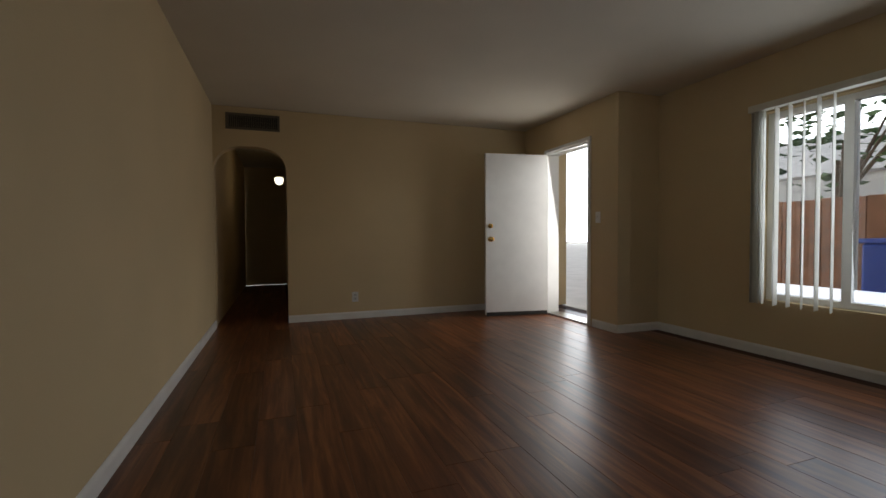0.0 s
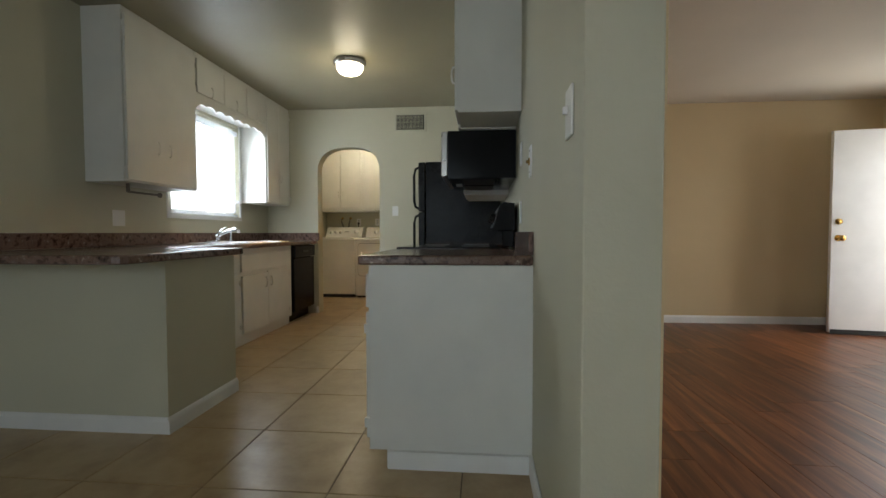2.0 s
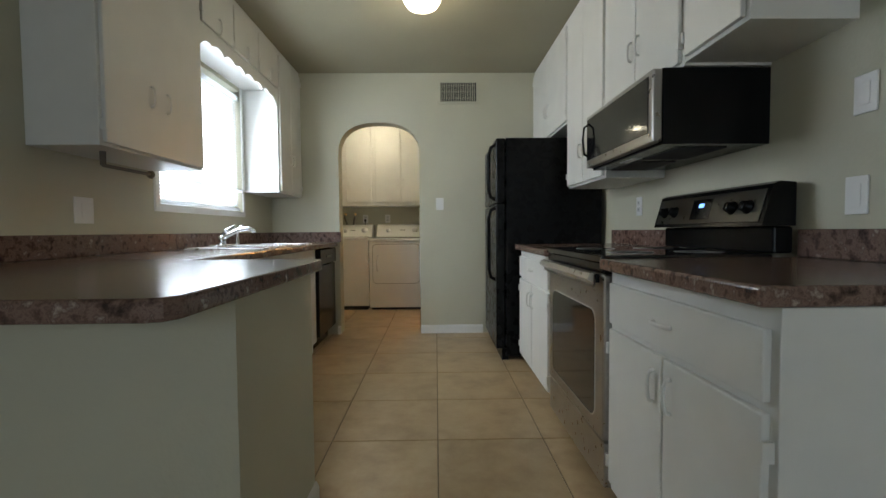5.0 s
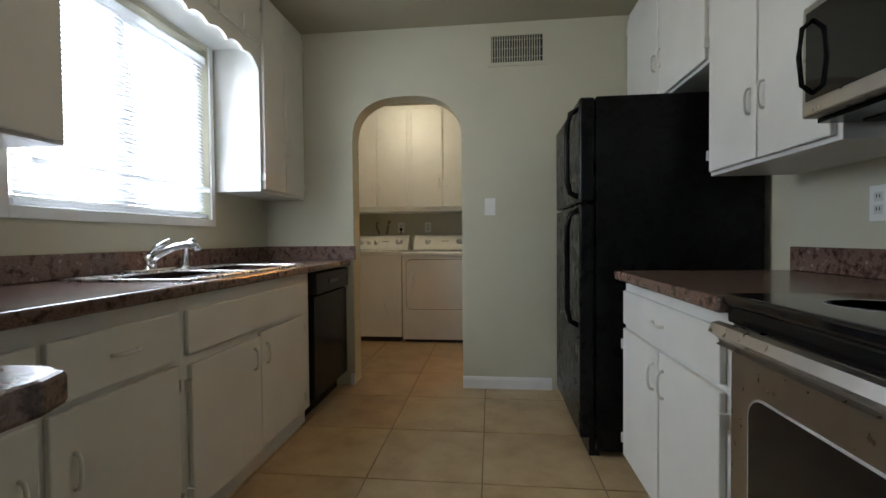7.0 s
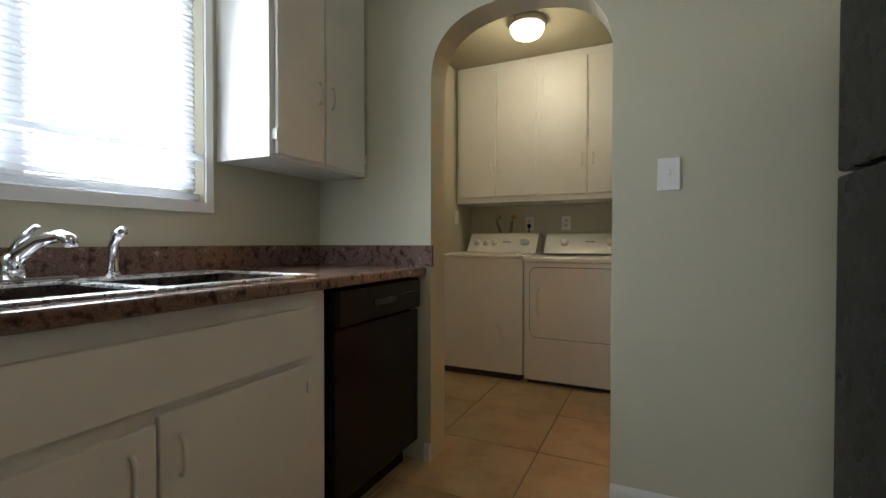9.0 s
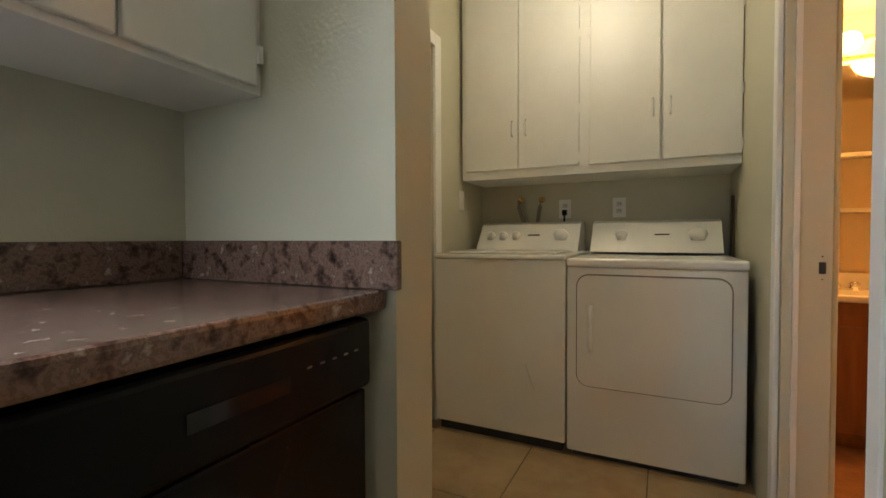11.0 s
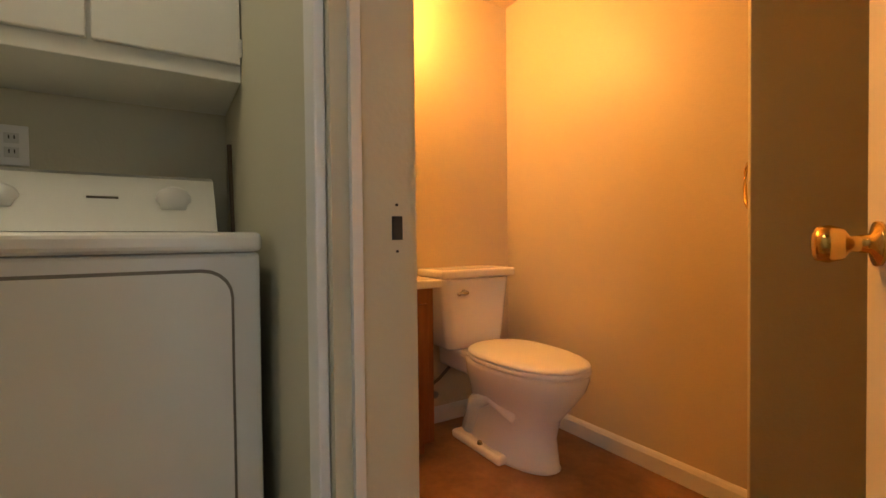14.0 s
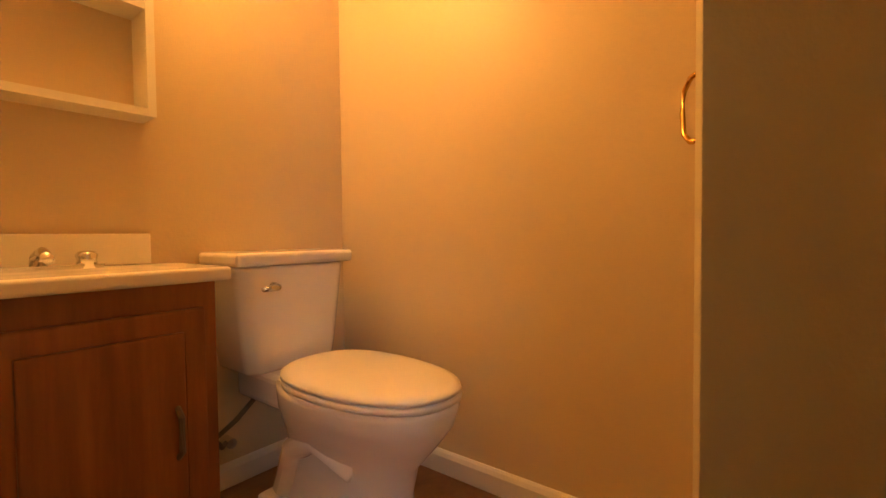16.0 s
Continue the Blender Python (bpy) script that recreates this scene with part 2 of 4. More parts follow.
def hole_wall(bm, fixed0, fixed1, a0, a1, z1, holes, axis="x"):
    """A wall with rectangular holes: slabs between and around (a, b, z0, z1)."""
    def slab(p, q, lo, hi):
        if q - p > 1e-4 and hi - lo > 1e-4:
            if axis == "x":
                addbox(bm, fixed0, p, lo, fixed1, q, hi)
            else:
                addbox(bm, p, fixed0, lo, q, fixed1, hi)
    at = a0
    for p, q, lo, hi in sorted(holes):
        slab(at, p, 0, z1)
        slab(p, q, 0, lo)
        slab(p, q, hi, z1)
        at = q
    slab(at, a1, 0, z1)
    return bm


# ---- setting ----
KW, KE, LW = -3.06, -0.17, -0.008     # kitchen west and east faces, living face of the dividing wall
KN, H, LH = 5.78, 2.52, 2.40          # arch wall, kitchen and living ceilings
LN, LE, LE2 = 5.50, 3.82, 4.34        # living far wall, entry wall, window wall
S = -2.0                              # closing wall behind the start
END = 1.345                           # free end of the dividing wall

structure("wall_divider", box(KE, END, 0, LW, LN + 0.002, H, bevel=0.004), KWALL, "olive painted dividing wall with a free end")
structure("wall_divider_face", box(LW + 0.001, END + 0.006, 0, LW + 0.006, LN - 0.002, LH), WALL, "tan living room face of the dividing wall")
structure("wall_divider_north", box(KE, LN + 0.004, 0, -0.009, KN + 0.1, H), KWALL, "olive painted end of the kitchen side wall")
bm = hole_wall(bmesh.new(), KW - 0.16, KW, S, 8.4, H, [(4.02, 5.12, 1.17, 2.14), (6.32, 7.19, 0, 2.04)])
structure("wall_west", bm, KWALL, "olive painted wall with the sink window")
arch_wall("wall_kitchen_north", KW + 0.001, KE - 0.001, KN, KN + 0.15, H, -2.41, -1.63, 1.74, 0.31, KWALL, "olive painted wall with an arched opening")
arch_wall("wall_living_north", -0.007, LE2 + 0.15, LN, LN + 0.14, LH, 0.0, 0.745, 1.68, 0.30, WALL, "tan wall with an arched opening to the hallway")
bm = hole_wall(bmesh.new(), LE, LE + 0.16, 3.71, LN - 0.001, LH, [(4.16, 4.96, 0, 2.0)])
structure("wall_entry", bm, WALL, "tan wall with the entry door opening")
structure("wall_jog", box(LE + 0.161, 3.71, 0, LE2 - 0.001, 3.85, LH), WALL, "tan return wall beside the entry")
bm = hole_wall(bmesh.new(), LE2, LE2 + 0.16, S, 3.849, LH, [(0.75, 2.66, 0.45, 1.95)])
structure("wall_east", bm, WALL, "tan wall with the wide front window")
bm = hole_wall(bmesh.new(), S - 0.15, S, KW - 0.16, LE2 + 0.16, H, [(-2.5, -0.7, 0.8, 2.0)], axis="y")
structure("wall_south", bm, KWALL, "plain olive painted wall added out of view behind the start")
structure("ceiling_kitchen", box(KW - 0.16, S - 0.15, H, -0.08, 8.4, H + 0.1), KCEIL, "olive painted ceiling over kitchen and laundry, darkened as shade", "ceiling")
structure("ceiling_living", box(-0.078, S - 0.15, LH + 0.003, LE2 + 0.16, LN + 0.14, H + 0.1), CEIL, "cream textured living room ceiling", "ceiling")
structure("ceiling_hallway", box(-0.078, LN + 0.142, LH, 1.2, 10.2, LH + 0.1), CEIL, "cream ceiling over the hallway", "ceiling")
structure("wall_hall_west", box(-0.07, LN + 0.141, 0, -0.004, 9.98, LH - 0.001), WALL, "tan hallway wall")
structure("wall_hall_east", box(0.78, LN + 0.141, 0, 0.84, 9.98, LH - 0.001), WALL, "tan hallway wall")
structure("wall_hall_end", box(-0.07, 9.99, 0, 0.84, 10.1, LH - 0.001), WALL, "shaded wall at the end of the hallway")
BY, BX = 8.0, -0.225                  # bathroom back and side wall faces
LX, BLX = -1.60, -1.478               # laundry and bathroom faces of their partition
structure("wall_laundry_north", box(KW, 7.93, 0, LX - 0.001, 8.09, H - 0.001), KWALL, "olive painted wall behind the washer and dryer")
bm = hole_wall(bmesh.new(), LX, BLX, KN + 0.151, BY, H - 0.001, [(6.04, 6.76, 0, 2.04)])
structure("wall_bath_partition", bm, KWALL, "painted partition with the bathroom doorway")
structure("wall_bath_north", box(BLX + 0.001, BY, 0, BX, BY + 0.12, H - 0.001), BWALL, "cream wall behind the toilet")
structure("wall_bath_east", box(BX, KN + 0.152, 0, BX + 0.02, BY + 0.12, H - 0.001), BWALL, "cream side wall of the bathroom")
structure("wall_bath_south", box(BLX + 0.001, KN + 0.151, 0, BX - 0.001, KN + 0.17, H - 0.002), BWALL, "cream bathroom wall behind the door")
structure("wall_bath_partition_face", hole_wall(bmesh.new(), BLX + 0.0005, BLX + 0.004, KN + 0.171, BY - 0.001, H - 0.002, [(6.02, 6.78, 0, 2.06)]), BWALL, "cream bathroom side of the partition")
structure("ceiling_bath", box(BLX + 0.005, KN + 0.172, 2.13, BX - 0.001, BY - 0.001, 2.20), BWALL, "low cream bathroom ceiling", "ceiling")
structure("floor_bath", box(BLX + 0.001, KN + 0.171, 0.001, BX - 0.001, BY - 0.001, 0.005), VINYL_FLOOR, "brown vinyl bathroom floor", "floor")
structure("ground", box(-60, -60, -0.32, 60, 60, -0.16), CONCRETE, "sunlit concrete yard", "ground")
floor_tile = structure("floor_kitchen", box(KW - 0.1, S, -0.15, -0.03, 8.3, -0.004), GROUT, "beige square tiled floor with brown joints", "floor")
floor_wood = structure("floor_living", box(-0.029, S, -0.15, LE2 + 0.1, 10.0, -0.007), UNDER, "red-brown wood laminate floor", "floor")


def base(x0, y0, x1, y1):
    """A skirting board between two corners; it bulges to the left of its run."""
    d = Vector((x1 - x0, y1 - y0, 0))
    n = Vector((-d.y, d.x, 0)).normalized()
    prof = [(0, 0), (0.014, 0), (0.014, 0.062), (0.009, 0.075), (0.004, 0.082), (0, 0.082)]
    bm = bmesh.new()
    rings = [[bm.verts.new(Vector((px, py, 0)) + n * u + Vector((0, 0, v))) for u, v in prof] for px, py in ((x0, y0), (x1, y1))]
    for i in range(6):
        bm.faces.new((rings[0][i], rings[0][(i + 1) % 6], rings[1][(i + 1) % 6], rings[1][i]))
    bm.faces.new(rings[0]), bm.faces.new(rings[1])
    return structure("baseboard", bm, TRIM, "white painted skirting board", "baseboard")


PX, PY0, PY1 = -1.932, 2.449, 3.06     # peninsula body
base(LE - 0.001, LN - 0.001, 0.745, LN - 0.001)
base(LW + 0.007, LN, LW + 0.007, END)
base(LE - 0.001, 4.98 + 0.09, LE - 0.001, LN - 0.016)
base(LE - 0.001, 3.712, LE - 0.001, 4.08)
base(LE2 - 0.001, 3.709, LE - 0.001, 3.709)
base(LE2 - 0.001, S, LE2 - 0.001, 3.694)
base(KW + 0.001, PY0 - 0.015, KW + 0.001, S)
base(PX, PY0 - 0.001, KW + 0.016, PY0 - 0.001)
base(PX + 0.001, PY1, PX + 0.001, PY0 - 0.016)
base(KE - 0.001, END, KE - 0.001, 2.209)
base(-1.02, KN - 0.001, -1.63, KN - 0.001)
base(-2.41, KN - 0.001, -2.44, KN - 0.001)
base(BX - 0.001, 6.34, BX - 0.001, BY - 0.016)
base(BX - 0.016, BY - 0.001, -0.86, BY - 0.001)

# ---- windows, doors ----


def sash_window(name, x_out, x_in, y0, y1, z0, z1, label, ym):
    """Framed window in a wall along y, with a middle stile and two panes."""
    w = thing(name, label, "window", kind="structure")
    bm = bmesh.new()
    f = 0.045
    for a in ((y0, y0 + f, z0, z1), (y1 - f, y1, z0, z1), (y0 + f, y1 - f, z0, z0 + f), (y0 + f, y1 - f, z1 - f, z1)):
        addbox(bm, x_out, a[0], a[2], x_in, a[1], a[3])
    addbox(bm, x_out, ym - 0.03, z0 + f, x_in, ym + 0.03, z1 - f)
    part("window_frame", bm, TRIM, w, "white vinyl frame")
    xm = (x_out + x_in) / 2
    for p, q in ((y0 + f, ym - 0.03), (ym + 0.03, y1 - f)):
        g = part("pane", box(xm - 0.003, p, z0 + f, xm + 0.003, q, z1 - f), GLASS, w)
        g.visible_shadow = False
    return w


w1 = sash_window("window_1", KW - 0.12, KW - 0.06, 4.022, 5.118, 1.172, 2.138, "white kitchen window over the sink with lowered blinds", 4.57)
bm = bmesh.new()
for a in ((3.975, 4.018, 1.13, 2.165), (5.122, 5.152, 1.13, 2.165), (4.019, 5.121, 1.13, 1.168)):
    addbox(bm, KW + 0.001, a[0], a[2], KW + 0.012, a[1], a[3])
part("window_sill", bm, TRIM, w1)
w2 = sash_window("window_2", LE2 + 0.06, LE2 + 0.13, 0.752, 2.658, 0.452, 1.948, "wide white front window with vertical blinds", 2.11)
# Window out of view, added to go with the south fill lamp.
w3 = thing("unseen_window", "plain white window added in the unseen wall behind the start", "window", kind="structure")
for a in ((-2.498, -2.45, 0.802, 1.998), (-0.75, -0.702, 0.802, 1.998), (-1.63, -1.57, 0.851, 1.949)):
    part("stile", box(a[0], S - 0.10, a[2], a[1], S - 0.05, a[3]), TRIM, w3)
for a in ((0.802, 0.85), (1.95, 1.998)):
    part("rail", box(-2.449, S - 0.10, a[0], -0.751, S - 0.05, a[1]), TRIM, w3)
for a in ((-2.449, -1.631), (-1.569, -0.751)):
    part("pane", box(a[0], S - 0.078, 0.851, a[1], S - 0.072, 1.949), GLASS, w3).visible_shadow = False

# slatted blind
blind = thing("venetian_blind", "white horizontal slat blind lowered over the kitchen window", "blind")
part("headrail", box(KW - 0.05, 4.05, 2.06, KW - 0.005, 5.11, 2.10), BLIND, blind)
bm = box(-0.0125, 4.06 - 4.6, -0.0008, 0.0125, 5.10 - 4.6, 0.0008)
slat = part("slat", bm, BLIND, blind)
slat.matrix_basis = pose(KW - 0.028, 4.6, 1.225, 0, 50, 0)
for i in range(1, 40):
    o = slat.copy()
    scene.collection.objects.link(o)
    o.matrix_basis = pose(KW - 0.028, 4.6, 1.225 + 0.0212 * i, 0, 50 + random.uniform(-5, 5), 0)
part("bottom_rail", box(KW - 0.045, 4.05, 1.178, KW - 0.01, 5.11, 1.20, bevel=0.003), BLIND, blind)
part("wand", tube([(KW + 0.004, 4.12, 2.05), (KW + 0.006, 4.12, 1.42)], 0.004, 6), PLASTIC, blind)
part("bent_slat", box(KW + 0.006, 4.10, 1.325, KW + 0.012, 5.11, 1.35), BLIND, blind, "loose sagging slat")

# vertical blinds
vb = thing("vertical_blind", "pale vertical blind strips drawn to the window's end", "blind")
part("headrail", box(LE2 - 0.09, 0.70, 1.96, LE2 - 0.02, 2.72, 2.01), VINYL, vb)
for i in range(9):
    y = 2.70 - i * 0.03 if i < 4 else 2.61 - (i - 3) * 0.095
    bm = box(-0.044, -0.0015, 0, 0.044, 0.0015, 1.53)
    o = part("vane", bm, VINYL, vb)
    o.matrix_basis = pose(LE2 - 0.055, y, 0.425, 0, 0, 18 + random.uniform(-7, 7))


def casing_y(name, x, y0, y1, top, side, label, w=0.06, m=TRIM):
    """Door casing on a wall along y; side +1 stands toward +x."""
    c = thing(name, label, "door trim", kind="structure")
    a, b = (x, x + 0.016 * side) if side > 0 else (x - 0.016, x)
    part("casing", box(a, y0 - w, 0, b, y0, top + w, bevel=0.003), m, c)
    part("casing", box(a, y1, 0, b, y1 + w, top + w, bevel=0.003), m, c)
    part("head_casing", box(a, y0 + 0.001, top, b, y1 - 0.001, top + w, bevel=0.003), m, c)
    return c


casing_y("trim_entry", LE - 0.001, 4.16, 4.96, 2.0, -1, "white painted casing of the entry door", 0.045)
jm = thing("trim_entry_jamb", "white painted entry door jamb with strike plates", "door trim", kind="structure")
part("jamb", box(LE, 4.162, 0, LE + 0.158, 4.18, 1.998), TRIM, jm)
part("jamb", box(LE, 4.94, 0, LE + 0.158, 4.958, 1.998), TRIM, jm)
part("jamb_head", box(LE, 4.181, 1.98, LE + 0.158, 4.939, 1.998), TRIM, jm)
part("threshold", box(LE - 0.02, 4.181, -0.006, LE + 0.18, 4.939, 0.018, bevel=0.004), STEEL, jm)
for z in (1.02, 1.22):
    part("strike_plate", box(LE + 0.05, 4.1795, z, LE + 0.09, 4.183, z + 0.06), BRASS, jm)


def knob(parent, x, y, z, axis, sign, name="door_knob"):
    p = [(0.033, 0), (0.033, 0.006), (0.014, 0.012), (0.012, 0.034), (0.024, 0.042), (0.029, 0.058), (0.026, 0.074), (0.014, 0.078)]
    return part(name, lathe([(r, h * sign) for r, h in p], x, y, z, 20, axis), BRASS, parent, "polished brass knob", True)


ent = thing("door_1", "white painted entry door standing open with brass locks", "door", kind="structure")
part("leaf", box(-0.80, -0.042, 0.02, 0, 0, 1.975, bevel=0.002), TRIM, ent)
knob(ent, -0.74, 0, 0.94, "y", 1)
knob(ent, -0.74, -0.042, 0.94, "y", -1)
part("deadbolt", lathe([(0.03, 0), (0.028, -0.012), (0.012, -0.014), (0.012, -0.03)], -0.74, -0.042, 1.10, 16, "y"), BRASS, ent, "brass deadbolt")
part("door_sweep", box(-0.79, -0.05, 0.006, -0.01, -0.043, 0.05), DARK, ent, "dark rubber sweep")
for z in (0.25, 1.0, 1.75):
    part("hinge", tube([(0.004, 0.0, z), (0.004, 0.0, z + 0.09)], 0.007, 8), BRASS, ent)
ent.matrix_world = pose(LE - 0.022, 4.945, 0, 0, 0, -9)

# laundry side door (closed) and bathroom door (ajar)
side = thing("door_2", "cream painted door closed in the laundry wall", "door", kind="structure")
part("leaf", box(KW - 0.05, 6.321, 0.002, KW - 0.012, 7.189, 2.039), CAB, side)
knob(side, KW - 0.012, 6.41, 0.95, "x", 1)
casing_y("trim_laundry_door", KW + 0.001, 6.32, 7.19, 2.04, 1, "cream painted casing of the laundry door", 0.07)
bdoor = thing("door_3", "cream painted bathroom door standing ajar with a brass knob", "door", kind="structure")
part("leaf", box(0, -0.035, 0.01, 0.68, 0, 2.02, bevel=0.002), TRIM, bdoor)
knob(bdoor, 0.62, 0, 0.88, "y", 1)
knob(bdoor, 0.62, -0.035, 0.88, "y", -1)
bdoor.matrix_world = pose(BLX + 0.02, 6.065, 0, 0, 0, 28)
casing_y("trim_bath_door", LX - 0.001, 6.04, 6.76, 2.04, -1, "cream painted casing of the bathroom doorway", 0.052)
# Olive wall paint instead of cream: this casing's shade is in the colour.
casing_y("trim_bath_door_inside", BLX + 0.0045, 6.04, 6.76, 2.04, 1, "casing inside the bathroom, in darker wall paint as shade", 0.06, KWALL)
jb = thing("trim_bath_jamb", "worn cream jamb with a bare strike hole, far side darkened as shade", "door trim", kind="structure")
# Strike side takes the darker wall paint to hold its shade; others stay cream.
part("jamb", box(LX, 6.742, 0, BLX, 6.758, 2.038), KWALL, jb)
part("jamb", box(LX, 6.042, 0, BLX, 6.058, 2.038), CAB, jb)
part("jamb_head", box(LX, 6.059, 2.02, BLX, 6.741, 2.038), CAB, jb)
part("stop", box(-1.575, 6.730, 0, -1.56, 6.7415, 2.019), CAB, jb)
part("strike_hole", box(-1.51, 6.7385, 0.893, -1.494, 6.7418, 0.928), DARK, jb, "dark bare strike recess")
for z in (0.876, 0.945):
    part("screw_hole", lathe([(0.0022, 0), (0.0022, -0.002)], -1.502, 6.7415, z, 8, "y"), DARK, jb)

# ---- cabinets ----


def pull(parent, x, y, z, n, vertical=True, ln=0.09):
    """Bow handle on a face; n is the outward direction along x or y."""
    n = Vector(n)
    s = Vector((0, 0, 1)) if vertical else Vector((-n.y, n.x, 0))
    c = Vector((x, y, z))
    pts = [c + s * (ln / 2 * k) + n * d for k, d in ((-1, 0), (-0.93, 0.012), (-0.6, 0.018), (0, 0.02), (0.6, 0.018), (0.93, 0.012), (1, 0))]
    return part("handle", tube(pts, 0.0055, 8), CAB, parent, "painted bow handle", True)


def panel_x(parent, face, out, y0, y1, z0, z1, handle=None, hinge=None, name="door", horiz=False):
    """A lipped door or drawer front on a face at x, standing out by out; handle (y, z), hinge side y."""
    x0, x1 = sorted((face, face + out))
    d = part(name, box(x0, y0, z0, x1, y1, z1, bevel=0.004), CAB, parent)
    sg = 1 if out > 0 else -1
    if handle:
        pull(d, face + out, handle[0], handle[1], (sg, 0, 0), not horiz)
    if hinge is not None:
        for z in (z0 + 0.07, z1 - 0.07):
            part("hinge", box(min(face, face + out * 1.3), hinge - 0.006, z - 0.02, max(face, face + out * 1.3), hinge + 0.006, z + 0.02), CAB, d)
    return d


UB = 1.35                             # underside of wall cabinets
UF = -2.775                           # their front
u1 = thing("wall_cabinet", "cream painted wall cabinet beside the sink window", "cabinet", "wall cabinets")
part("body", box(KW + 0.001, 3.20, UB, UF, 3.96, H - 0.002, bevel=0.002), CAB, u1)
panel_x(u1, UF, 0.018, 3.215, 3.945, UB + 0.012, H - 0.05, (3.62, 1.62), 3.21)
pull(u1, UF + 0.018, 3.50, 1.62, (1, 0, 0))
u2 = thing("wall_cabinet", "cream painted wall cabinet between window and arch wall", "cabinet", "wall cabinets")
part("body", box(KW + 0.001, 5.175, UB - 0.015, UF, KN - 0.001, H - 0.002, bevel=0.002), CAB, u2)
panel_x(u2, UF, 0.018, 5.20, 5.465, UB, H - 0.05, (5.43, 1.64), 5.195)
panel_x(u2, UF, 0.018, 5.475, 5.755, UB, H - 0.05, (5.51, 1.64), 5.76)
u3 = thing("wall_cabinet", "cream cabinet with a scalloped valance over the sink window", "cabinet", "wall cabinets")
part("body", box(KW + 0.001, 3.961, 2.17, UF, 5.174, H - 0.002), CAB, u3)
for i in range(3):
    a = 3.98 + i * 0.40
    panel_x(u3, UF, 0.016, a, a + 0.385, 2.185, H - 0.05, (a + 0.19, 2.23), a - 0.003, horiz=False)
pts = [(3.962, 2.169)]
for i in range(61):
    y = 3.962 + (5.173 - 3.962) * i / 60
    pts.append((y, 2.085 + 0.028 * abs(math.sin(math.pi * i / 7.5)) ** 0.7 - 0.05 * (max(0, abs(i / 30 - 1) - 0.75) / 0.25) ** 1.5))
pts.append((5.173, 2.169))
part("valance", prism(pts, UF - 0.018, UF, "x"), CAB, u3, "scalloped cream valance board")


def counter(name, pieces, label):
    c = thing(name, label, "counter")
    for nm, b, bv in pieces:
        part(nm, box(*b, bevel=bv, seg=3), STONE, c)
    return c


CT, CF = 0.903, -2.43                  # counter top height, front of the west run
top = thing("countertop", "brown stone-look laminate counter with backsplash along the sink", "counter")
for q in ((KW + 0.001, 3.205, CF, 4.14, 0.008), (KW + 0.001, 5.09, CF, KN - 0.001, 0.008), (KW + 0.001, 4.1405, -2.98, 5.0895, 0), (-2.51, 4.1405, CF, 5.0895, 0.008)):
    part("worktop", box(q[0], q[1], CT - 0.04, q[2], q[3], CT, bevel=q[4]), STONE, top)
part("backsplash", box(KW + 0.001, 2.45, CT + 0.001, KW + 0.02, KN - 0.022, CT + 0.098, bevel=0.003), STONE, top)
part("backsplash", box(KW + 0.001, KN - 0.02, CT + 0.001, CF + 0.035, KN - 0.001, CT + 0.098, bevel=0.003), STONE, top)
pen_top = thing("countertop", "brown stone-look laminate top on the breakfast peninsula", "counter")
outline = [(KW + 0.001, 2.14), (-1.94, 2.14), (-1.91, 2.15), (-1.895, 2.18), (-1.895, 3.09), (-1.91, 3.13), (-1.945, 3.145), (CF, 3.145), (CF, 3.203), (KW + 0.001, 3.203)]
bm = prism(outline, CT - 0.04, CT, "z")
bmesh.ops.bevel(bm, geom=[e for e in bm.edges if len(e.link_faces) == 2 and e.calc_face_angle(0) > 1.2 and abs(e.verts[0].co.z - e.verts[1].co.z) < 0.001], offset=0.007, segments=2, affect="EDGES", profile=0.5)
part("worktop", bm, STONE, pen_top)
pen = thing("peninsula", "cream painted breakfast peninsula with a plain panelled front", "counter base")
part("front_panel", box(KW + 0.001, PY0, 0, PX, PY0 + 0.10, CT - 0.041), KWALL, pen, "olive painted front")
part("body", box(KW + 0.001, PY0 + 0.101, 0, PX - 0.001, PY1, CT - 0.041), KWALL, pen)
d = part("door", box(-2.38, PY1, 0.10, -1.97, PY1 + 0.018, CT - 0.06, bevel=0.004), CAB, pen)
pull(d, -2.30, PY1 + 0.018, 0.62, (0, 1, 0))

b1 = thing("base_cabinet", "cream base cabinet with a drawer over a door", "cabinet", "base cabinets")
BF = -2.475
part("body", box(KW + 0.001, 3.06, 0.09, BF, 4.06, CT - 0.041), CAB, b1)
part("toe_kick", box(KW + 0.001, 3.06, 0, BF - 0.03, 4.06, 0.089), CAB, b1)
panel_x(b1, BF, 0.018, 3.60, 4.035, 0.655, 0.81, (3.82, 0.735), name="drawer", horiz=True)
panel_x(b1, BF, 0.018, 3.60, 4.035, 0.11, 0.635, (3.66, 0.48), 4.042)
panel_x(b1, BF, 0.018, 3.22, 3.575, 0.655, 0.81, name="drawer")
panel_x(b1, BF, 0.018, 3.22, 3.575, 0.11, 0.635, (3.53, 0.48))
b2 = thing("base_cabinet", "cream sink cabinet with two doors under a false drawer", "cabinet", "base cabinets")
part("face_frame", box(BF - 0.02, 4.061, 0.09, BF, 5.12, CT - 0.041), CAB, b2)
part("side_panel", box(KW + 0.001, 4.061, 0.09, BF - 0.021, 4.08, CT - 0.041), CAB, b2)
part("side_panel", box(KW + 0.001, 5.10, 0.09, BF - 0.021, 5.12, CT - 0.041), CAB, b2)
part("toe_kick", box(KW + 0.001, 4.061, 0, BF - 0.03, 5.12, 0.089), CAB, b2)
panel_x(b2, BF, 0.018, 4.085, 5.06, 0.655, 0.81, name="drawer_front")
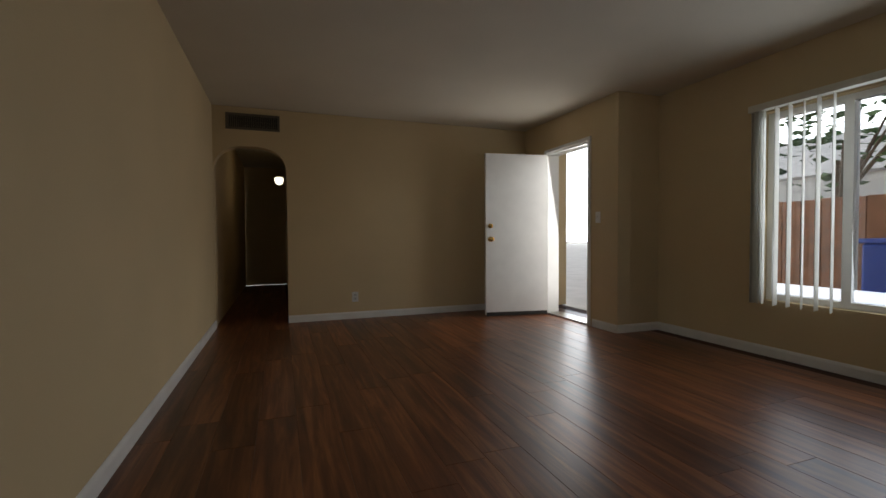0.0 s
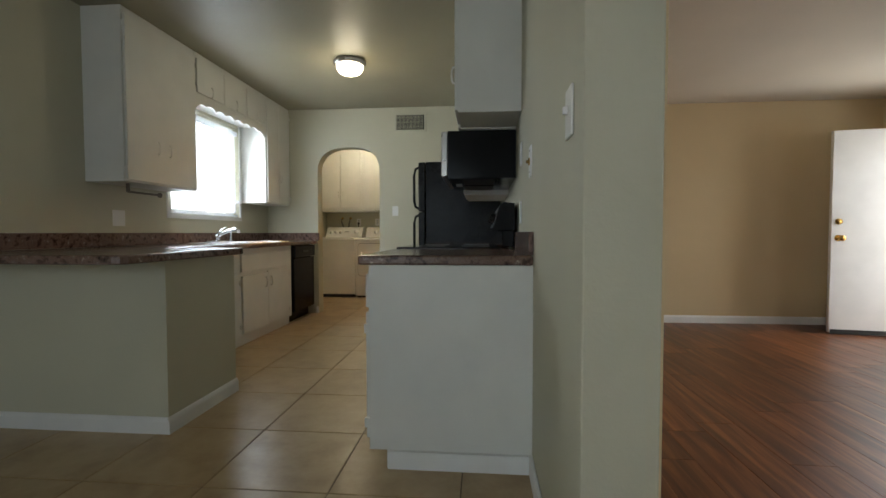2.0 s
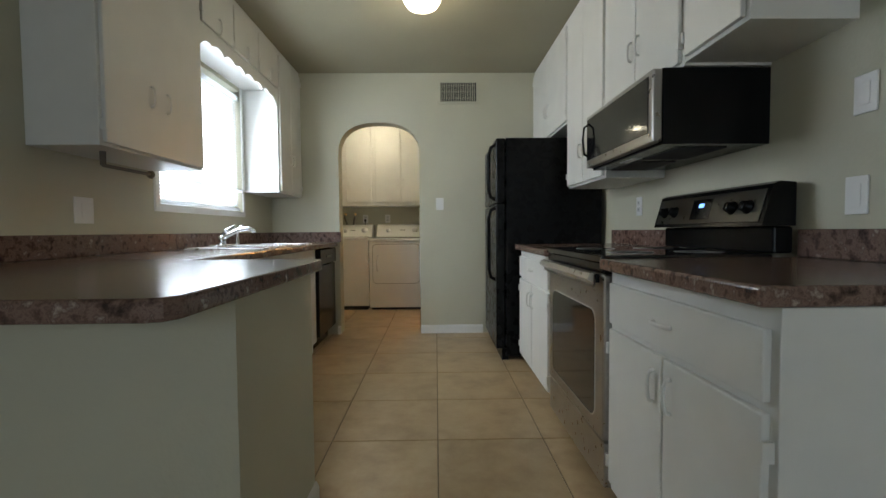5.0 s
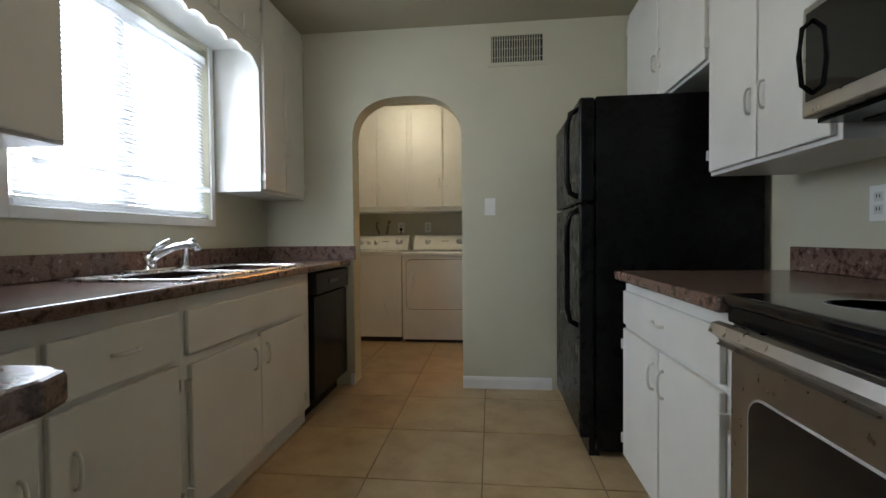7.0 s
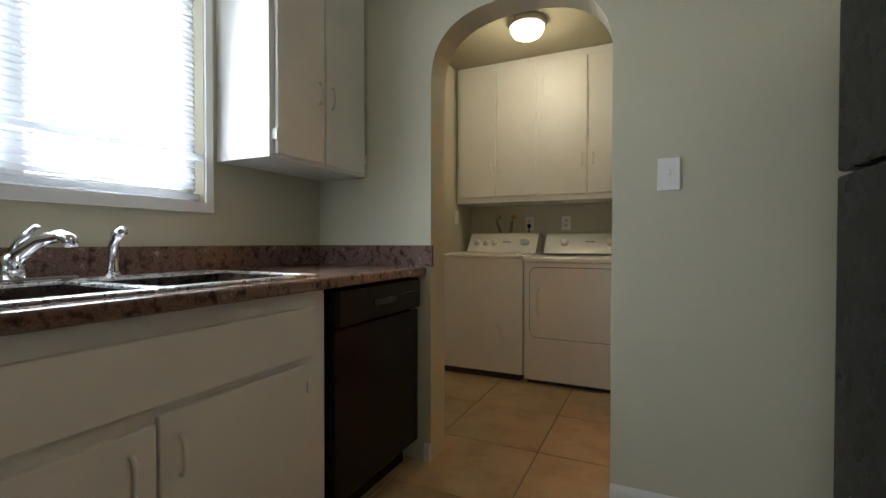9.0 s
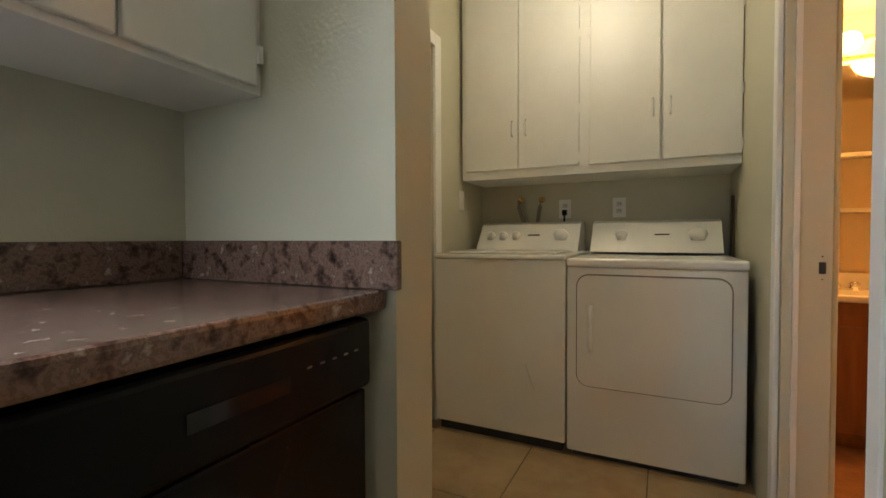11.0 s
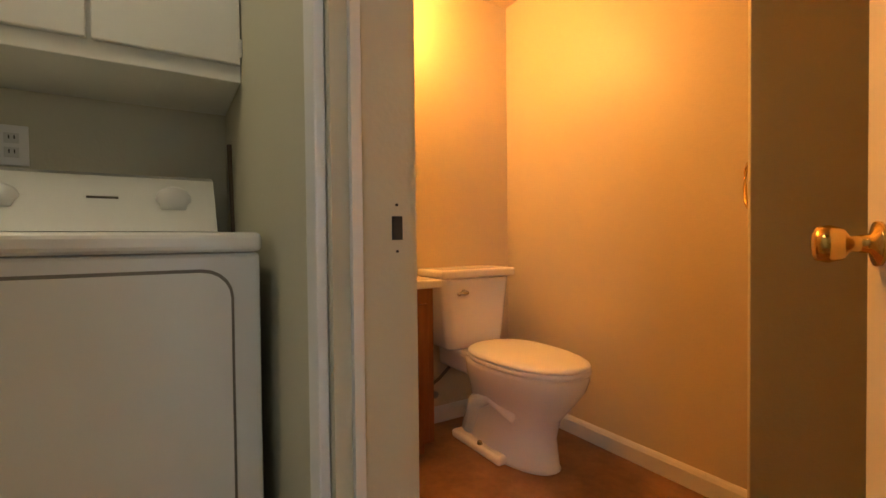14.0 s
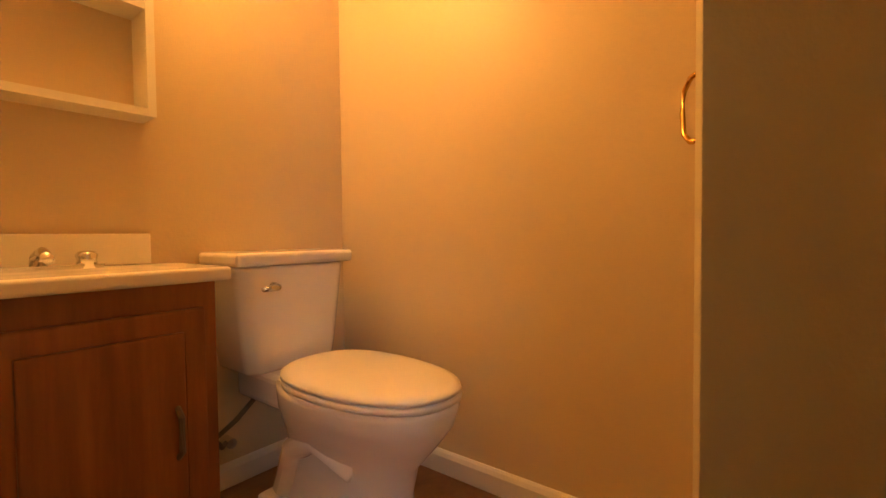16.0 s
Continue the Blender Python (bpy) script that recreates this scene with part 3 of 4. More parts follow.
panel_x(b2, BF, 0.020, 4.095, 4.555, 0.105, 0.62, (4.50, 0.53), 4.09)
panel_x(b2, BF, 0.018, 4.562, 5.02, 0.11, 0.635, (4.61, 0.53), 5.025)

# sink and taps
sink = thing("kitchen_sink", "stainless steel double bowl sink set in the counter", "sink")
bm = bmesh.new()
for p, q in ((4.13, 4.16), (4.58, 4.62), (5.07, 5.10)):
    addbox(bm, -2.99, p, CT + 0.001, -2.49, q, CT + 0.009, 0.003)
for p, q in ((-2.99, -2.89), (-2.52, -2.49)):
    addbox(bm, p, 4.161, CT + 0.001, q, 4.579, CT + 0.009, 0.003)
    addbox(bm, p, 4.621, CT + 0.001, q, 5.069, CT + 0.009, 0.003)
part("rim", bm, SINK_STEEL, sink)
for a, b in ((4.155, 4.585), (4.615, 5.075)):
    bm = bmesh.new()
    addbox(bm, -2.895, a, CT - 0.14, -2.515, b, CT + 0.003, 0.03, 3)
    bmesh.ops.delete(bm, geom=[f for f in bm.faces if f.calc_center_median().z > CT - 0.02], context="FACES")
    part("bowl", bm, SINK_STEEL, sink)
tap = thing("kitchen_faucet", "chrome faucet with a curved spout on the sink", "faucet")
part("base_plate", box(-2.965, 4.37, CT + 0.009, -2.905, 4.63, CT + 0.022, bevel=0.006), CHROME, tap)
part("body", lathe([(0.028, 0.02), (0.026, 0.05), (0.023, 0.075), (0.012, 0.085)], -2.935, 4.50, CT, 16), CHROME, tap, smooth=True)
part("spout", tube([(-2.935, 4.50, CT + 0.055), (-2.90, 4.505, CT + 0.085), (-2.83, 4.515, CT + 0.118), (-2.765, 4.525, CT + 0.128), (-2.735, 4.53, CT + 0.118), (-2.73, 4.53, CT + 0.10)], [0.018, 0.018, 0.016, 0.015, 0.015, 0.014], 14), CHROME, tap, smooth=True)
part("lever", tube([(-2.935, 4.50, CT + 0.08), (-2.915, 4.505, CT + 0.115), (-2.85, 4.515, CT + 0.15)], [0.013, 0.011, 0.007], 10), CHROME, tap, smooth=True)
spr = thing("sink_sprayer", "chrome side sprayer standing behind the sink", "sprayer")
part("body", tube([(-2.935, 4.73, CT + 0.008), (-2.935, 4.73, CT + 0.03), (-2.935, 4.73, CT + 0.10), (-2.915, 4.73, CT + 0.135), (-2.885, 4.73, CT + 0.145)], [0.022, 0.016, 0.013, 0.017, 0.014], 12), CHROME, spr, smooth=True)

dw = thing("dishwasher", "black front-loading dishwasher under the counter", "dishwasher")
part("body", box(KW + 0.02, 5.14, 0.10, -2.50, 5.74, CT - 0.043), BLACK, dw)
part("door", box(-2.499, 5.145, 0.115, -2.452, 5.735, 0.715, bevel=0.006), BLACK, dw)
part("control_panel", box(-2.499, 5.145, 0.722, -2.437, 5.735, CT - 0.048, bevel=0.012, seg=3), BLACK, dw)
part("handle_recess", box(-2.4365, 5.36, 0.775, -2.434, 5.52, 0.80), BLACK_GLASS, dw)
for i in range(5):
    part("button", box(-2.4368, 5.56 + i * 0.03, 0.80, -2.4355, 5.570 + i * 0.03, 0.803), GRILLE, dw)
part("toe_panel", box(KW + 0.02, 5.15, 0, -2.53, 5.73, 0.099), BLACK, dw)

# ---- east run ----
EF, EC = -0.855, -0.90                # cabinet fronts, counter edge
e1 = thing("base_cabinet", "white base cabinet with a drawer and two doors", "cabinet", "base cabinets")
part("body", box(EF, 2.225, 0.075, KE - 0.001, 2.995, CT - 0.041, bevel=0.002), CAB, e1)
part("toe_kick", box(EF + 0.075, 2.226, 0, KE - 0.001, 2.995, 0.074), CAB, e1)
part("toe_trim", box(EF + 0.08, 2.21, 0, KE - 0.016, 2.2245, 0.074), TRIM, e1)
panel_x(e1, EF, -0.018, 2.245, 2.975, 0.68, 0.82, (2.61, 0.75), name="drawer", horiz=True)
panel_x(e1, EF, -0.018, 2.245, 2.605, 0.115, 0.66, (2.565, 0.57), 2.24)
panel_x(e1, EF, -0.018, 2.615, 2.975, 0.115, 0.66, (2.655, 0.57), 2.98)
e2 = thing("base_cabinet", "white base cabinet between range and refrigerator", "cabinet", "base cabinets")
part("body", box(EF, 3.81, 0.10, KE - 0.001, 4.66, CT - 0.041, bevel=0.002), CAB, e2)
part("toe_kick", box(EF + 0.075, 3.81, 0, KE - 0.001, 4.66, 0.099), CAB, e2)
panel_x(e2, EF, -0.018, 3.835, 4.64, 0.68, 0.82, (4.24, 0.75), name="drawer", horiz=True)
panel_x(e2, EF, -0.018, 3.835, 4.235, 0.115, 0.66, (4.195, 0.56), 3.83)
panel_x(e2, EF, -0.018, 4.245, 4.64, 0.115, 0.66, (4.285, 0.56), 4.645)
for y0, y1 in ((2.215, 3.003), (3.797, 4.68)):
    c = thing("countertop", "short brown stone-look laminate counter beside the range", "counter")
    part("worktop", box(EC, y0, CT - 0.04, KE - 0.001, y1, CT, bevel=0.009, seg=3), STONE, c)
    part("backsplash", box(KE - 0.02, y0 + 0.002, CT + 0.001, KE - 0.001, y1, CT + 0.098, bevel=0.003), STONE, c)

R0, R1 = 3.01, 3.79
rng = thing("range", "steel and black electric range with a glass cooktop", "stove")
part("body", box(-0.8, R0, 0.04, KE - 0.02, R1, 0.8835), BLACK, rng)
part("cooktop", box(-0.888, R0 - 0.004, 0.884, KE - 0.10, R1 + 0.004, 0.913, bevel=0.008, seg=3), BLACK_GLASS, rng, "black glass cooktop")
part("vent_trim", box(-0.88, R0 + 0.002, 0.845, -0.829, R1 - 0.002, 0.8835, bevel=0.006), BLACK, rng)
od = part("oven_door", box(-0.876, R0 + 0.008, 0.235, -0.829, R1 - 0.008, 0.842, bevel=0.008), STEEL, rng, "brushed steel oven door")


def rounded_x(x0, x1, y0, y1, z0, z1, r):
    """A slab facing x with rounded corners."""
    pts = []
    for cy, cz, a0 in ((y1 - r, z1 - r, 0), (y0 + r, z1 - r, 90), (y0 + r, z0 + r, 180), (y1 - r, z0 + r, 270)):
        pts += [(cy + r * math.cos(radians(a0 + 15 * k)), cz + r * math.sin(radians(a0 + 15 * k))) for k in range(7)]
    return prism(pts, x0, x1, "x")


part("window_frame", rounded_x(-0.878, -0.8755, R0 + 0.085, R1 - 0.085, 0.285, 0.705, 0.05), PANEL_GREY, od, "pale window surround")
part("window", rounded_x(-0.8795, -0.8782, R0 + 0.09, R1 - 0.09, 0.29, 0.70, 0.046), BLACK_GLASS, od, "dark oven window")
part("handle", prism([(-0.913, 0.797), (-0.9, 0.805), (-0.931, 0.827), (-0.923, 0.847), (-0.906, 0.851), (-0.903, 0.80)], R0 + 0.02, R1 - 0.02, "y"), STEEL, od, "broad flat steel handle bar")
for y in (R0 + 0.05, R1 - 0.08):
    part("handle_post", box(-0.9035, y, 0.81, -0.875, y + 0.03, 0.84), BLACK, od)
part("storage_drawer", box(-0.871, R0 + 0.008, 0.06, -0.829, R1 - 0.008, 0.225, bevel=0.006), STEEL, rng)
part("rear_riser", box(-0.262, R0 + 0.01, 0.914, KE - 0.02, R1 - 0.01, 1.012, bevel=0.008), BLACK, rng)
bg = part("backguard", prism([(-0.315, 1.013), (KE - 0.02, 1.013), (KE - 0.02, 1.17), (-0.25, 1.175), (-0.272, 1.165)], R0, R1, "y"), BLACK, rng, "black tilted control housing")
fp = part("control_fascia", box(-0.003, R0 + 0.02, -0.062, 0, R1 - 0.02, 0.062, bevel=0.001), mat("smoky_steel", (0.10, 0.095, 0.085), 0.3, 1.0, var=0.08, scale=8), bg, "smoky steel control fascia")
fp.matrix_basis = pose(-0.2955, 0, 1.089, 0, 15.5, 0)
for y in (R0 + 0.09, R0 + 0.18, R1 - 0.18, R1 - 0.09):
    k = part("control_knob", lathe([(0.028, 0), (0.027, -0.006), (0.021, -0.012), (0.019, -0.028), (0.014, -0.031)], 0, 0, 0, 16, "x"), BLACK, rng, smooth=True)
    k.matrix_basis = pose(-0.299, y, 1.085, 0, 15.5, 0)
dp = part("display", box(-0.0045, -0.07, -0.045, -0.003, 0.07, 0.045), BLACK_GLASS, bg)
dp.matrix_basis = pose(-0.2955, (R0 + R1) / 2, 1.089, 0, 15.5, 0)
dg = part("lit_digits", box(-0.0056, -0.018, 0.008, -0.0047, 0.018, 0.026), glow("blue_display", (0.1, 0.35, 1.0), 1.5), bg, "blue glowing clock digits")
dg.matrix_basis = pose(-0.2955, (R0 + R1) / 2, 1.089, 0, 15.5, 0)
for y in (R0 + 0.2, R1 - 0.2):
    for x in (-0.42, -0.70):
        part("burner_ring", lathe([(0.09, 0), (0.09, 0.0006), (0.085, 0.0006), (0.085, 0)], x, y, 0.9132, 28), PANEL_GREY, rng)

Q0, Q1 = 3.17, 3.93
mw = thing("microwave", "black over-range microwave with a steel framed door", "microwave")
part("body", box(-0.592, Q0, 1.335, KE - 0.002, Q1, 1.628), BLACK, mw)
md = part("door", box(-0.632, Q0, 1.345, -0.593, Q1 - 0.001, 1.626, bevel=0.006), STEEL, mw, "brushed steel door frame")
part("window", box(-0.635, Q0 + 0.035, 1.385, -0.6315, Q1 - 0.02, 1.605), BLACK_GLASS, md, "dark glass door front")
part("handle", tube([(-0.635, Q1 - 0.045, 1.40), (-0.66, Q1 - 0.045, 1.42), (-0.667, Q1 - 0.045, 1.49), (-0.66, Q1 - 0.045, 1.56), (-0.635, Q1 - 0.045, 1.58)], 0.006, 8), BLACK, md, "black bow handle", True)
for a in (0.06, 0.44):
    part("vent", box(-0.50, Q0 + a, 1.331, -0.30, Q0 + a + 0.30, 1.3345), DARK, mw, "dark grease filter")
part("lamp_lens", box(-0.56, Q0 + 0.33, 1.332, -0.52, Q0 + 0.48, 1.3345), PANEL_GREY, mw)

WF = -0.51                            # front of east wall cabinets
for y0, y1, zb, n, lab in ((2.81, 3.165, 1.645, 1, "cream painted end wall cabinet"), (3.167, 3.958, 1.635, 2, "cream wall cabinet above the microwave"), (3.96, 4.665, 1.298, 2, "tall cream wall cabinet beside the refrigerator"), (4.668, KN - 0.001, 1.78, 2, "cream wall cabinet above the refrigerator")):
    c = thing("wall_cabinet", lab, "cabinet", "wall cabinets")
    part("body", box(WF, y0, zb, KE - 0.001, y1, H - 0.002, bevel=0.002), CAB, c)
    w = (y1 - y0 - 0.03) / n
    for i in range(n):
        a = y0 + 0.015 + w * i
        hy = (a + w - 0.04 if i == 0 else a + 0.04) if n == 2 else a + 0.05
        panel_x(c, WF, -0.018, a + 0.004, a + w - 0.004, zb + 0.015, H - 0.05, (hy, zb + 0.22), a if i == 0 and n == 2 else a + w)

FX, F0, F1, FT = -0.94, 4.83, 5.58, 1.705
fr = thing("refrigerator", "black top-freezer refrigerator with curved handles", "refrigerator")
part("body", box(FX, F0, 0.03, KE - 0.03, F1, FT, bevel=0.006), BLACK_TEX, fr)
for z0, z1, nm, hz in ((1.215, FT - 0.002, "freezer_door", (1.24, 1.66)), (0.09, 1.205, "door", (0.62, 1.18))):
    d = part(nm, box(FX - 0.075, F0, z0, FX - 0.004, F1, z1, bevel=0.012, seg=3), BLACK_TEX, fr)
    a, b = hz
    hx, hy = FX - 0.075, F0 + 0.05
    part("handle", tube([(hx + 0.005, hy, a), (hx - 0.035, hy, a + 0.02), (hx - 0.05, hy, a + 0.08), (hx - 0.05, hy, b - 0.08), (hx - 0.035, hy, b - 0.02), (hx + 0.005, hy, b)], 0.013, 10), BLACK, d, smooth=True)
part("grille", box(FX - 0.03, F0 + 0.02, 0.0, FX + 0.02, F1 - 0.02, 0.085), BLACK, fr)

# ---- fixtures ----


def ceiling_lamp(x, y, z, r, label):
    l = thing("ceiling_light", label, "light", "flush ceiling lights")
    part("pan", lathe([(r, 0), (r * 1.05, -0.015), (r, -0.035), (r * 0.9, -0.04)], x, y, z - 0.001), STEEL, l, "dark brushed metal rim", True)
    part("shade", lathe([(r * 0.88, -0.041), (r * 0.86, -0.07), (r * 0.7, -0.10), (r * 0.4, -0.118), (0.02, -0.124)], x, y, z), SHADE, l, "lit frosted glass bowl", True)
    part("finial", lathe([(0.012, -0.1245), (0.012, -0.135), (0.004, -0.142)], x, y, z, 12), STEEL, l)
    return l


ceiling_lamp(-1.55, 4.31, H, 0.135, "lit frosted bowl light on the kitchen ceiling")
lamp("kitchen_bulb", "POINT", pose(-1.55, 4.31, H - 0.2), 5, WARM, 0.09)
# Fixture and bulb out of view, added to light the laundry.
ceiling_lamp(-2.27, 6.95, H, 0.13, "lit frosted bowl light added out of view on the laundry ceiling")
lamp("laundry_bulb", "POINT", pose(-2.27, 6.95, H - 0.2), 9.5, WARM, 0.09)
sc = thing("wall_sconce", "small lit wall lamp on the hallway wall", "light")
part("wall_plate", lathe([(0.05, 0), (0.045, -0.012), (0.015, -0.02)], 0.779, 7.2, 1.86, 16, "x"), STEEL, sc)
part("arm", tube([(0.76, 7.2, 1.86), (0.70, 7.2, 1.87), (0.665, 7.2, 1.86)], 0.008, 8), STEEL, sc)
part("shade", lathe([(0.03, 0.055), (0.06, 0.045), (0.065, 0.01), (0.05, -0.035), (0.02, -0.055)], 0.66, 7.2, 1.81, 20), SHADE, sc, "lit frosted glass cup", True)
lamp("hall_bulb", "POINT", pose(0.62, 7.2, 1.93), 1.2, WARM, 0.05)


def grille(name, x0, x1, z0, z1, y, n, frame_mat, label):
    g = thing(name, label, "vent")
    part("backing", box(x0 + 0.02, y - 0.006, z0 + 0.02, x1 - 0.02, y - 0.001, z1 - 0.02), DARK, g)
    bm = bmesh.new()
    for a in ((x0, x1, z0, z0 + 0.025), (x0, x1, z1 - 0.025, z1), (x0, x0 + 0.025, z0 + 0.026, z1 - 0.026), (x1 - 0.025, x1, z0 + 0.026, z1 - 0.026)):
        addbox(bm, a[0], y - 0.014, a[2], a[1], y - 0.001, a[3])
    part("frame", bm, frame_mat, g)
    w = (x1 - x0 - 0.06) / n
    for i in range(n):
        part("slat", box(x0 + 0.03 + w * i, y - 0.013, z0 + 0.026, x0 + 0.03 + w * i + 0.005, y - 0.0065, z1 - 0.026), frame_mat, g)
    for i in range(1, 4):
        zz = z0 + (z1 - z0) * i / 4
        part("cross_slat", box(x0 + 0.026, y - 0.0125, zz, x1 - 0.026, y - 0.0135, zz + 0.003), frame_mat, g)


grille("air_vent", -1.445, -1.05, 2.22, 2.45, KN, 20, KWALL, "painted air register with a dark slatted grille")
grille("return_grille", 0.13, 0.68, 2.155, 2.33, LN, 26, GRILLE, "dark slatted return air grille above the hallway arch")


def plate(name, x, y, z, n, kind, label, w=0.075, h=0.118):
    """Switch or outlet plate facing n."""
    t = thing(name, label, "switch" if kind == "switch" else "outlet", "wall plates")
    part("cover_plate", box(-w / 2, -0.007, -h / 2, w / 2, -0.001, h / 2, bevel=0.002), PLASTIC, t)
    if kind == "switch":
        part("toggle", box(-0.006, -0.02, -0.004, 0.006, -0.0075, 0.014, bevel=0.002), PLASTIC, t)
    elif kind == "plain":
        pass
    elif kind == "blank":
        part("rocker", box(-0.017, -0.0095, -0.034, 0.017, -0.0075, 0.034, bevel=0.001), PLASTIC, t)
    else:
        for s in (-0.021, 0.021):
            o = part("socket", box(-0.017, -0.0095, s - 0.015, 0.017, -0.0075, s + 0.015, bevel=0.001), PANEL_GREY, t)
            for q in (-0.007, 0.005):
                part("slot", box(q, -0.0105, s - 0.003, q + 0.003, -0.0096, s + 0.008), DARK, o)
    t.matrix_world = pose(x, y, z, 0, 0, {"-y": 0, "x": 90, "-x": -90}[n])
    return t


plate("light_switch", -1.435, KN, 1.265, "-y", "switch", "white toggle switch plate beside the arch")
plate("light_switch", KE, 1.48, 1.28, "-x", "switch", "white toggle switch plate at the wall end")
plate("outlet", KW, 3.47, 1.11, "x", "blank", "white wall plate above the backsplash", 0.11)
plate("light_switch", KE, 2.78, 1.41, "-x", "blank", "white switch plate above the counter")
cp = plate("cable_plate", KE, 2.33, 1.30, "-x", "plain", "white wall plate with a brown cable socket", 0.08, 0.13)
part("socket", lathe([(0.016, -0.0075), (0.016, -0.012), (0.007, -0.013), (0.006, -0.022)], 0, 0, 0, 14, "y"), BRASS, cp, "brown round socket")
for z in (-0.045, 0.045):
    part("screw", lathe([(0.004, -0.0075), (0.003, -0.009)], 0, 0, z, 8, "y"), GRILLE, cp)
plate("outlet", KE, 2.80, 1.105, "-x", "blank", "white outlet above the backsplash")
plate("outlet", KE, 4.27, 1.15, "-x", "outlet", "white outlet beside the range")
plate("outlet", 1.50, LN, 0.26, "-y", "outlet", "white outlet low on the living room wall")
plate("light_switch", LE, 4.0, 1.17, "-x", "switch", "pale switch plate beside the entry")
plate("light_switch", KW, 7.56, 1.235, "x", "blank", "white switch plate beside the laundry cabinets")
plate("outlet", -2.495, 7.93, 1.185, "-y", "outlet", "white washer outlet with a black plug")
plate("outlet", -2.172, 7.93, 1.185, "-y", "outlet", "white outlet above the dryer")
pl = thing("power_plug", "black plug and cord in the laundry outlet", "plug")
part("plug", box(-2.51, 7.895, 1.145, -2.48, 7.921, 1.18, bevel=0.005), BLACK, pl)
part("cord", tube([(-2.495, 7.905, 1.145), (-2.495, 7.90, 1.09), (-2.49, 7.905, 1.0)], 0.006, 8), BLACK, pl)

th = thing("paper_towel_holder", "dark metal paper towel bar under the wall cabinet", "towel holder")
part("bar", tube([(-2.86, 3.33, UB - 0.06), (-2.86, 3.63, UB - 0.06)], 0.008, 8), GRILLE, th)
part("bracket", tube([(-2.86, 3.33, UB - 0.002), (-2.86, 3.33, UB - 0.06)], 0.012, 8), GRILLE, th)
part("finial", lathe([(0.016, 0), (0.02, 0.012), (0.012, 0.024)], -2.86, 3.63, UB - 0.06, 12, "y"), GRILLE, th)

# ---- laundry ----
W0, W1, D1, WY = -3.005, -2.333, -1.634, 7.10


def console(parent, x0, x1, knobs):
    prof = [(7.60, 0.925), (7.86, 0.925), (7.86, 1.09), (7.78, 1.10), (7.72, 1.085)]
    c = part("console", prism(prof, x0 + 0.03, x1 - 0.03, "x"), ENAMEL, parent, "slanted white control console")
    for fx, r in knobs:
        k = part("dial", lathe([(r * 1.25, 0), (r * 1.2, -0.008), (r, -0.012), (r * 0.9, -0.035)], 0, 0, 0, 20, "y"), PLASTIC, c, smooth=True)
        k.matrix_basis = pose(x0 + (x1 - x0) * fx, 7.668, 1.02, 37, 0, 0)
    o = part("brand_bar", box(-0.035, -0.002, -0.003, 0.035, 0.001, 0.003), GRILLE, c)
    o.matrix_basis = pose(x0 + (x1 - x0) * 0.56, 7.668, 1.02, 37, 0, 0)
    return c


wash = thing("washing_machine", "white top-loading washing machine with a scuffed front", "washer")
part("cabinet", box(W0, WY, 0.05, W1, 7.86, 0.90, bevel=0.008), ENAMEL, wash)
part("top_deck", box(W0 - 0.004, WY - 0.008, 0.901, W1 + 0.002, 7.86, 0.925, bevel=0.009, seg=3), ENAMEL, wash)
part("lid", box(W0 + 0.06, WY + 0.05, 0.926, W1 - 0.06, 7.57, 0.936, bevel=0.004), ENAMEL, wash)
# Near-black block set in for the shaded gap under the washer.
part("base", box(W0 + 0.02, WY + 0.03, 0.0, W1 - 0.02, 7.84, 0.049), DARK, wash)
part("scratch", tube([(-2.52, WY - 0.001, 0.40), (-2.50, WY - 0.001, 0.34), (-2.475, WY - 0.001, 0.28)], 0.004, 6), PANEL_GREY, wash, "grey scuff mark")
console(wash, W0, W1, ((0.16, 0.022), (0.28, 0.022), (0.40, 0.022), (0.80, 0.036)))
dry = thing("clothes_dryer", "white front-loading clothes dryer with a framed door", "dryer")
part("cabinet", box(W1 + 0.008, WY - 0.005, 0.03, D1, 7.86, 0.872, bevel=0.008), ENAMEL, dry)
part("top_deck", box(W1 + 0.006, WY - 0.02, 0.873, D1 + 0.003, 7.86, 0.912, bevel=0.012, seg=3), ENAMEL, dry)
dx0, dx1 = W1 + 0.055, D1 - 0.055
bm = box(dx0 - 0.006, WY - 0.0065, 0.334, dx1 + 0.006, WY - 0.004, 0.842)
bmesh.ops.bevel(bm, geom=[e for e in bm.edges if abs(e.verts[0].co.y - e.verts[1].co.y) > 0.002], offset=0.055, segments=5, affect="EDGES", profile=0.5)
part("door_gap", bm, RUBBER, dry, "grey door seam")
bm = box(dx0, WY - 0.016, 0.34, dx1, WY - 0.0066, 0.836)
bmesh.ops.bevel(bm, geom=[e for e in bm.edges if abs(e.verts[0].co.y - e.verts[1].co.y) > 0.005], offset=0.05, segments=5, affect="EDGES", profile=0.5)
dd = part("door", bm, ENAMEL, dry)
part("handle", tube([(dx0 + 0.06, WY - 0.016, 0.50), (dx0 + 0.06, WY - 0.04, 0.53), (dx0 + 0.06, WY - 0.044, 0.60), (dx0 + 0.06, WY - 0.04, 0.67), (dx0 + 0.06, WY - 0.016, 0.70)], 0.011, 8), PLASTIC, dd, smooth=True)
# Shaded gap under the dryer, filled with the same near-black.
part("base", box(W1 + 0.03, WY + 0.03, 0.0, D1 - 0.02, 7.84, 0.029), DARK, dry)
console(dry, W1 + 0.008, D1, ((0.27, 0.026), (0.80, 0.036)))
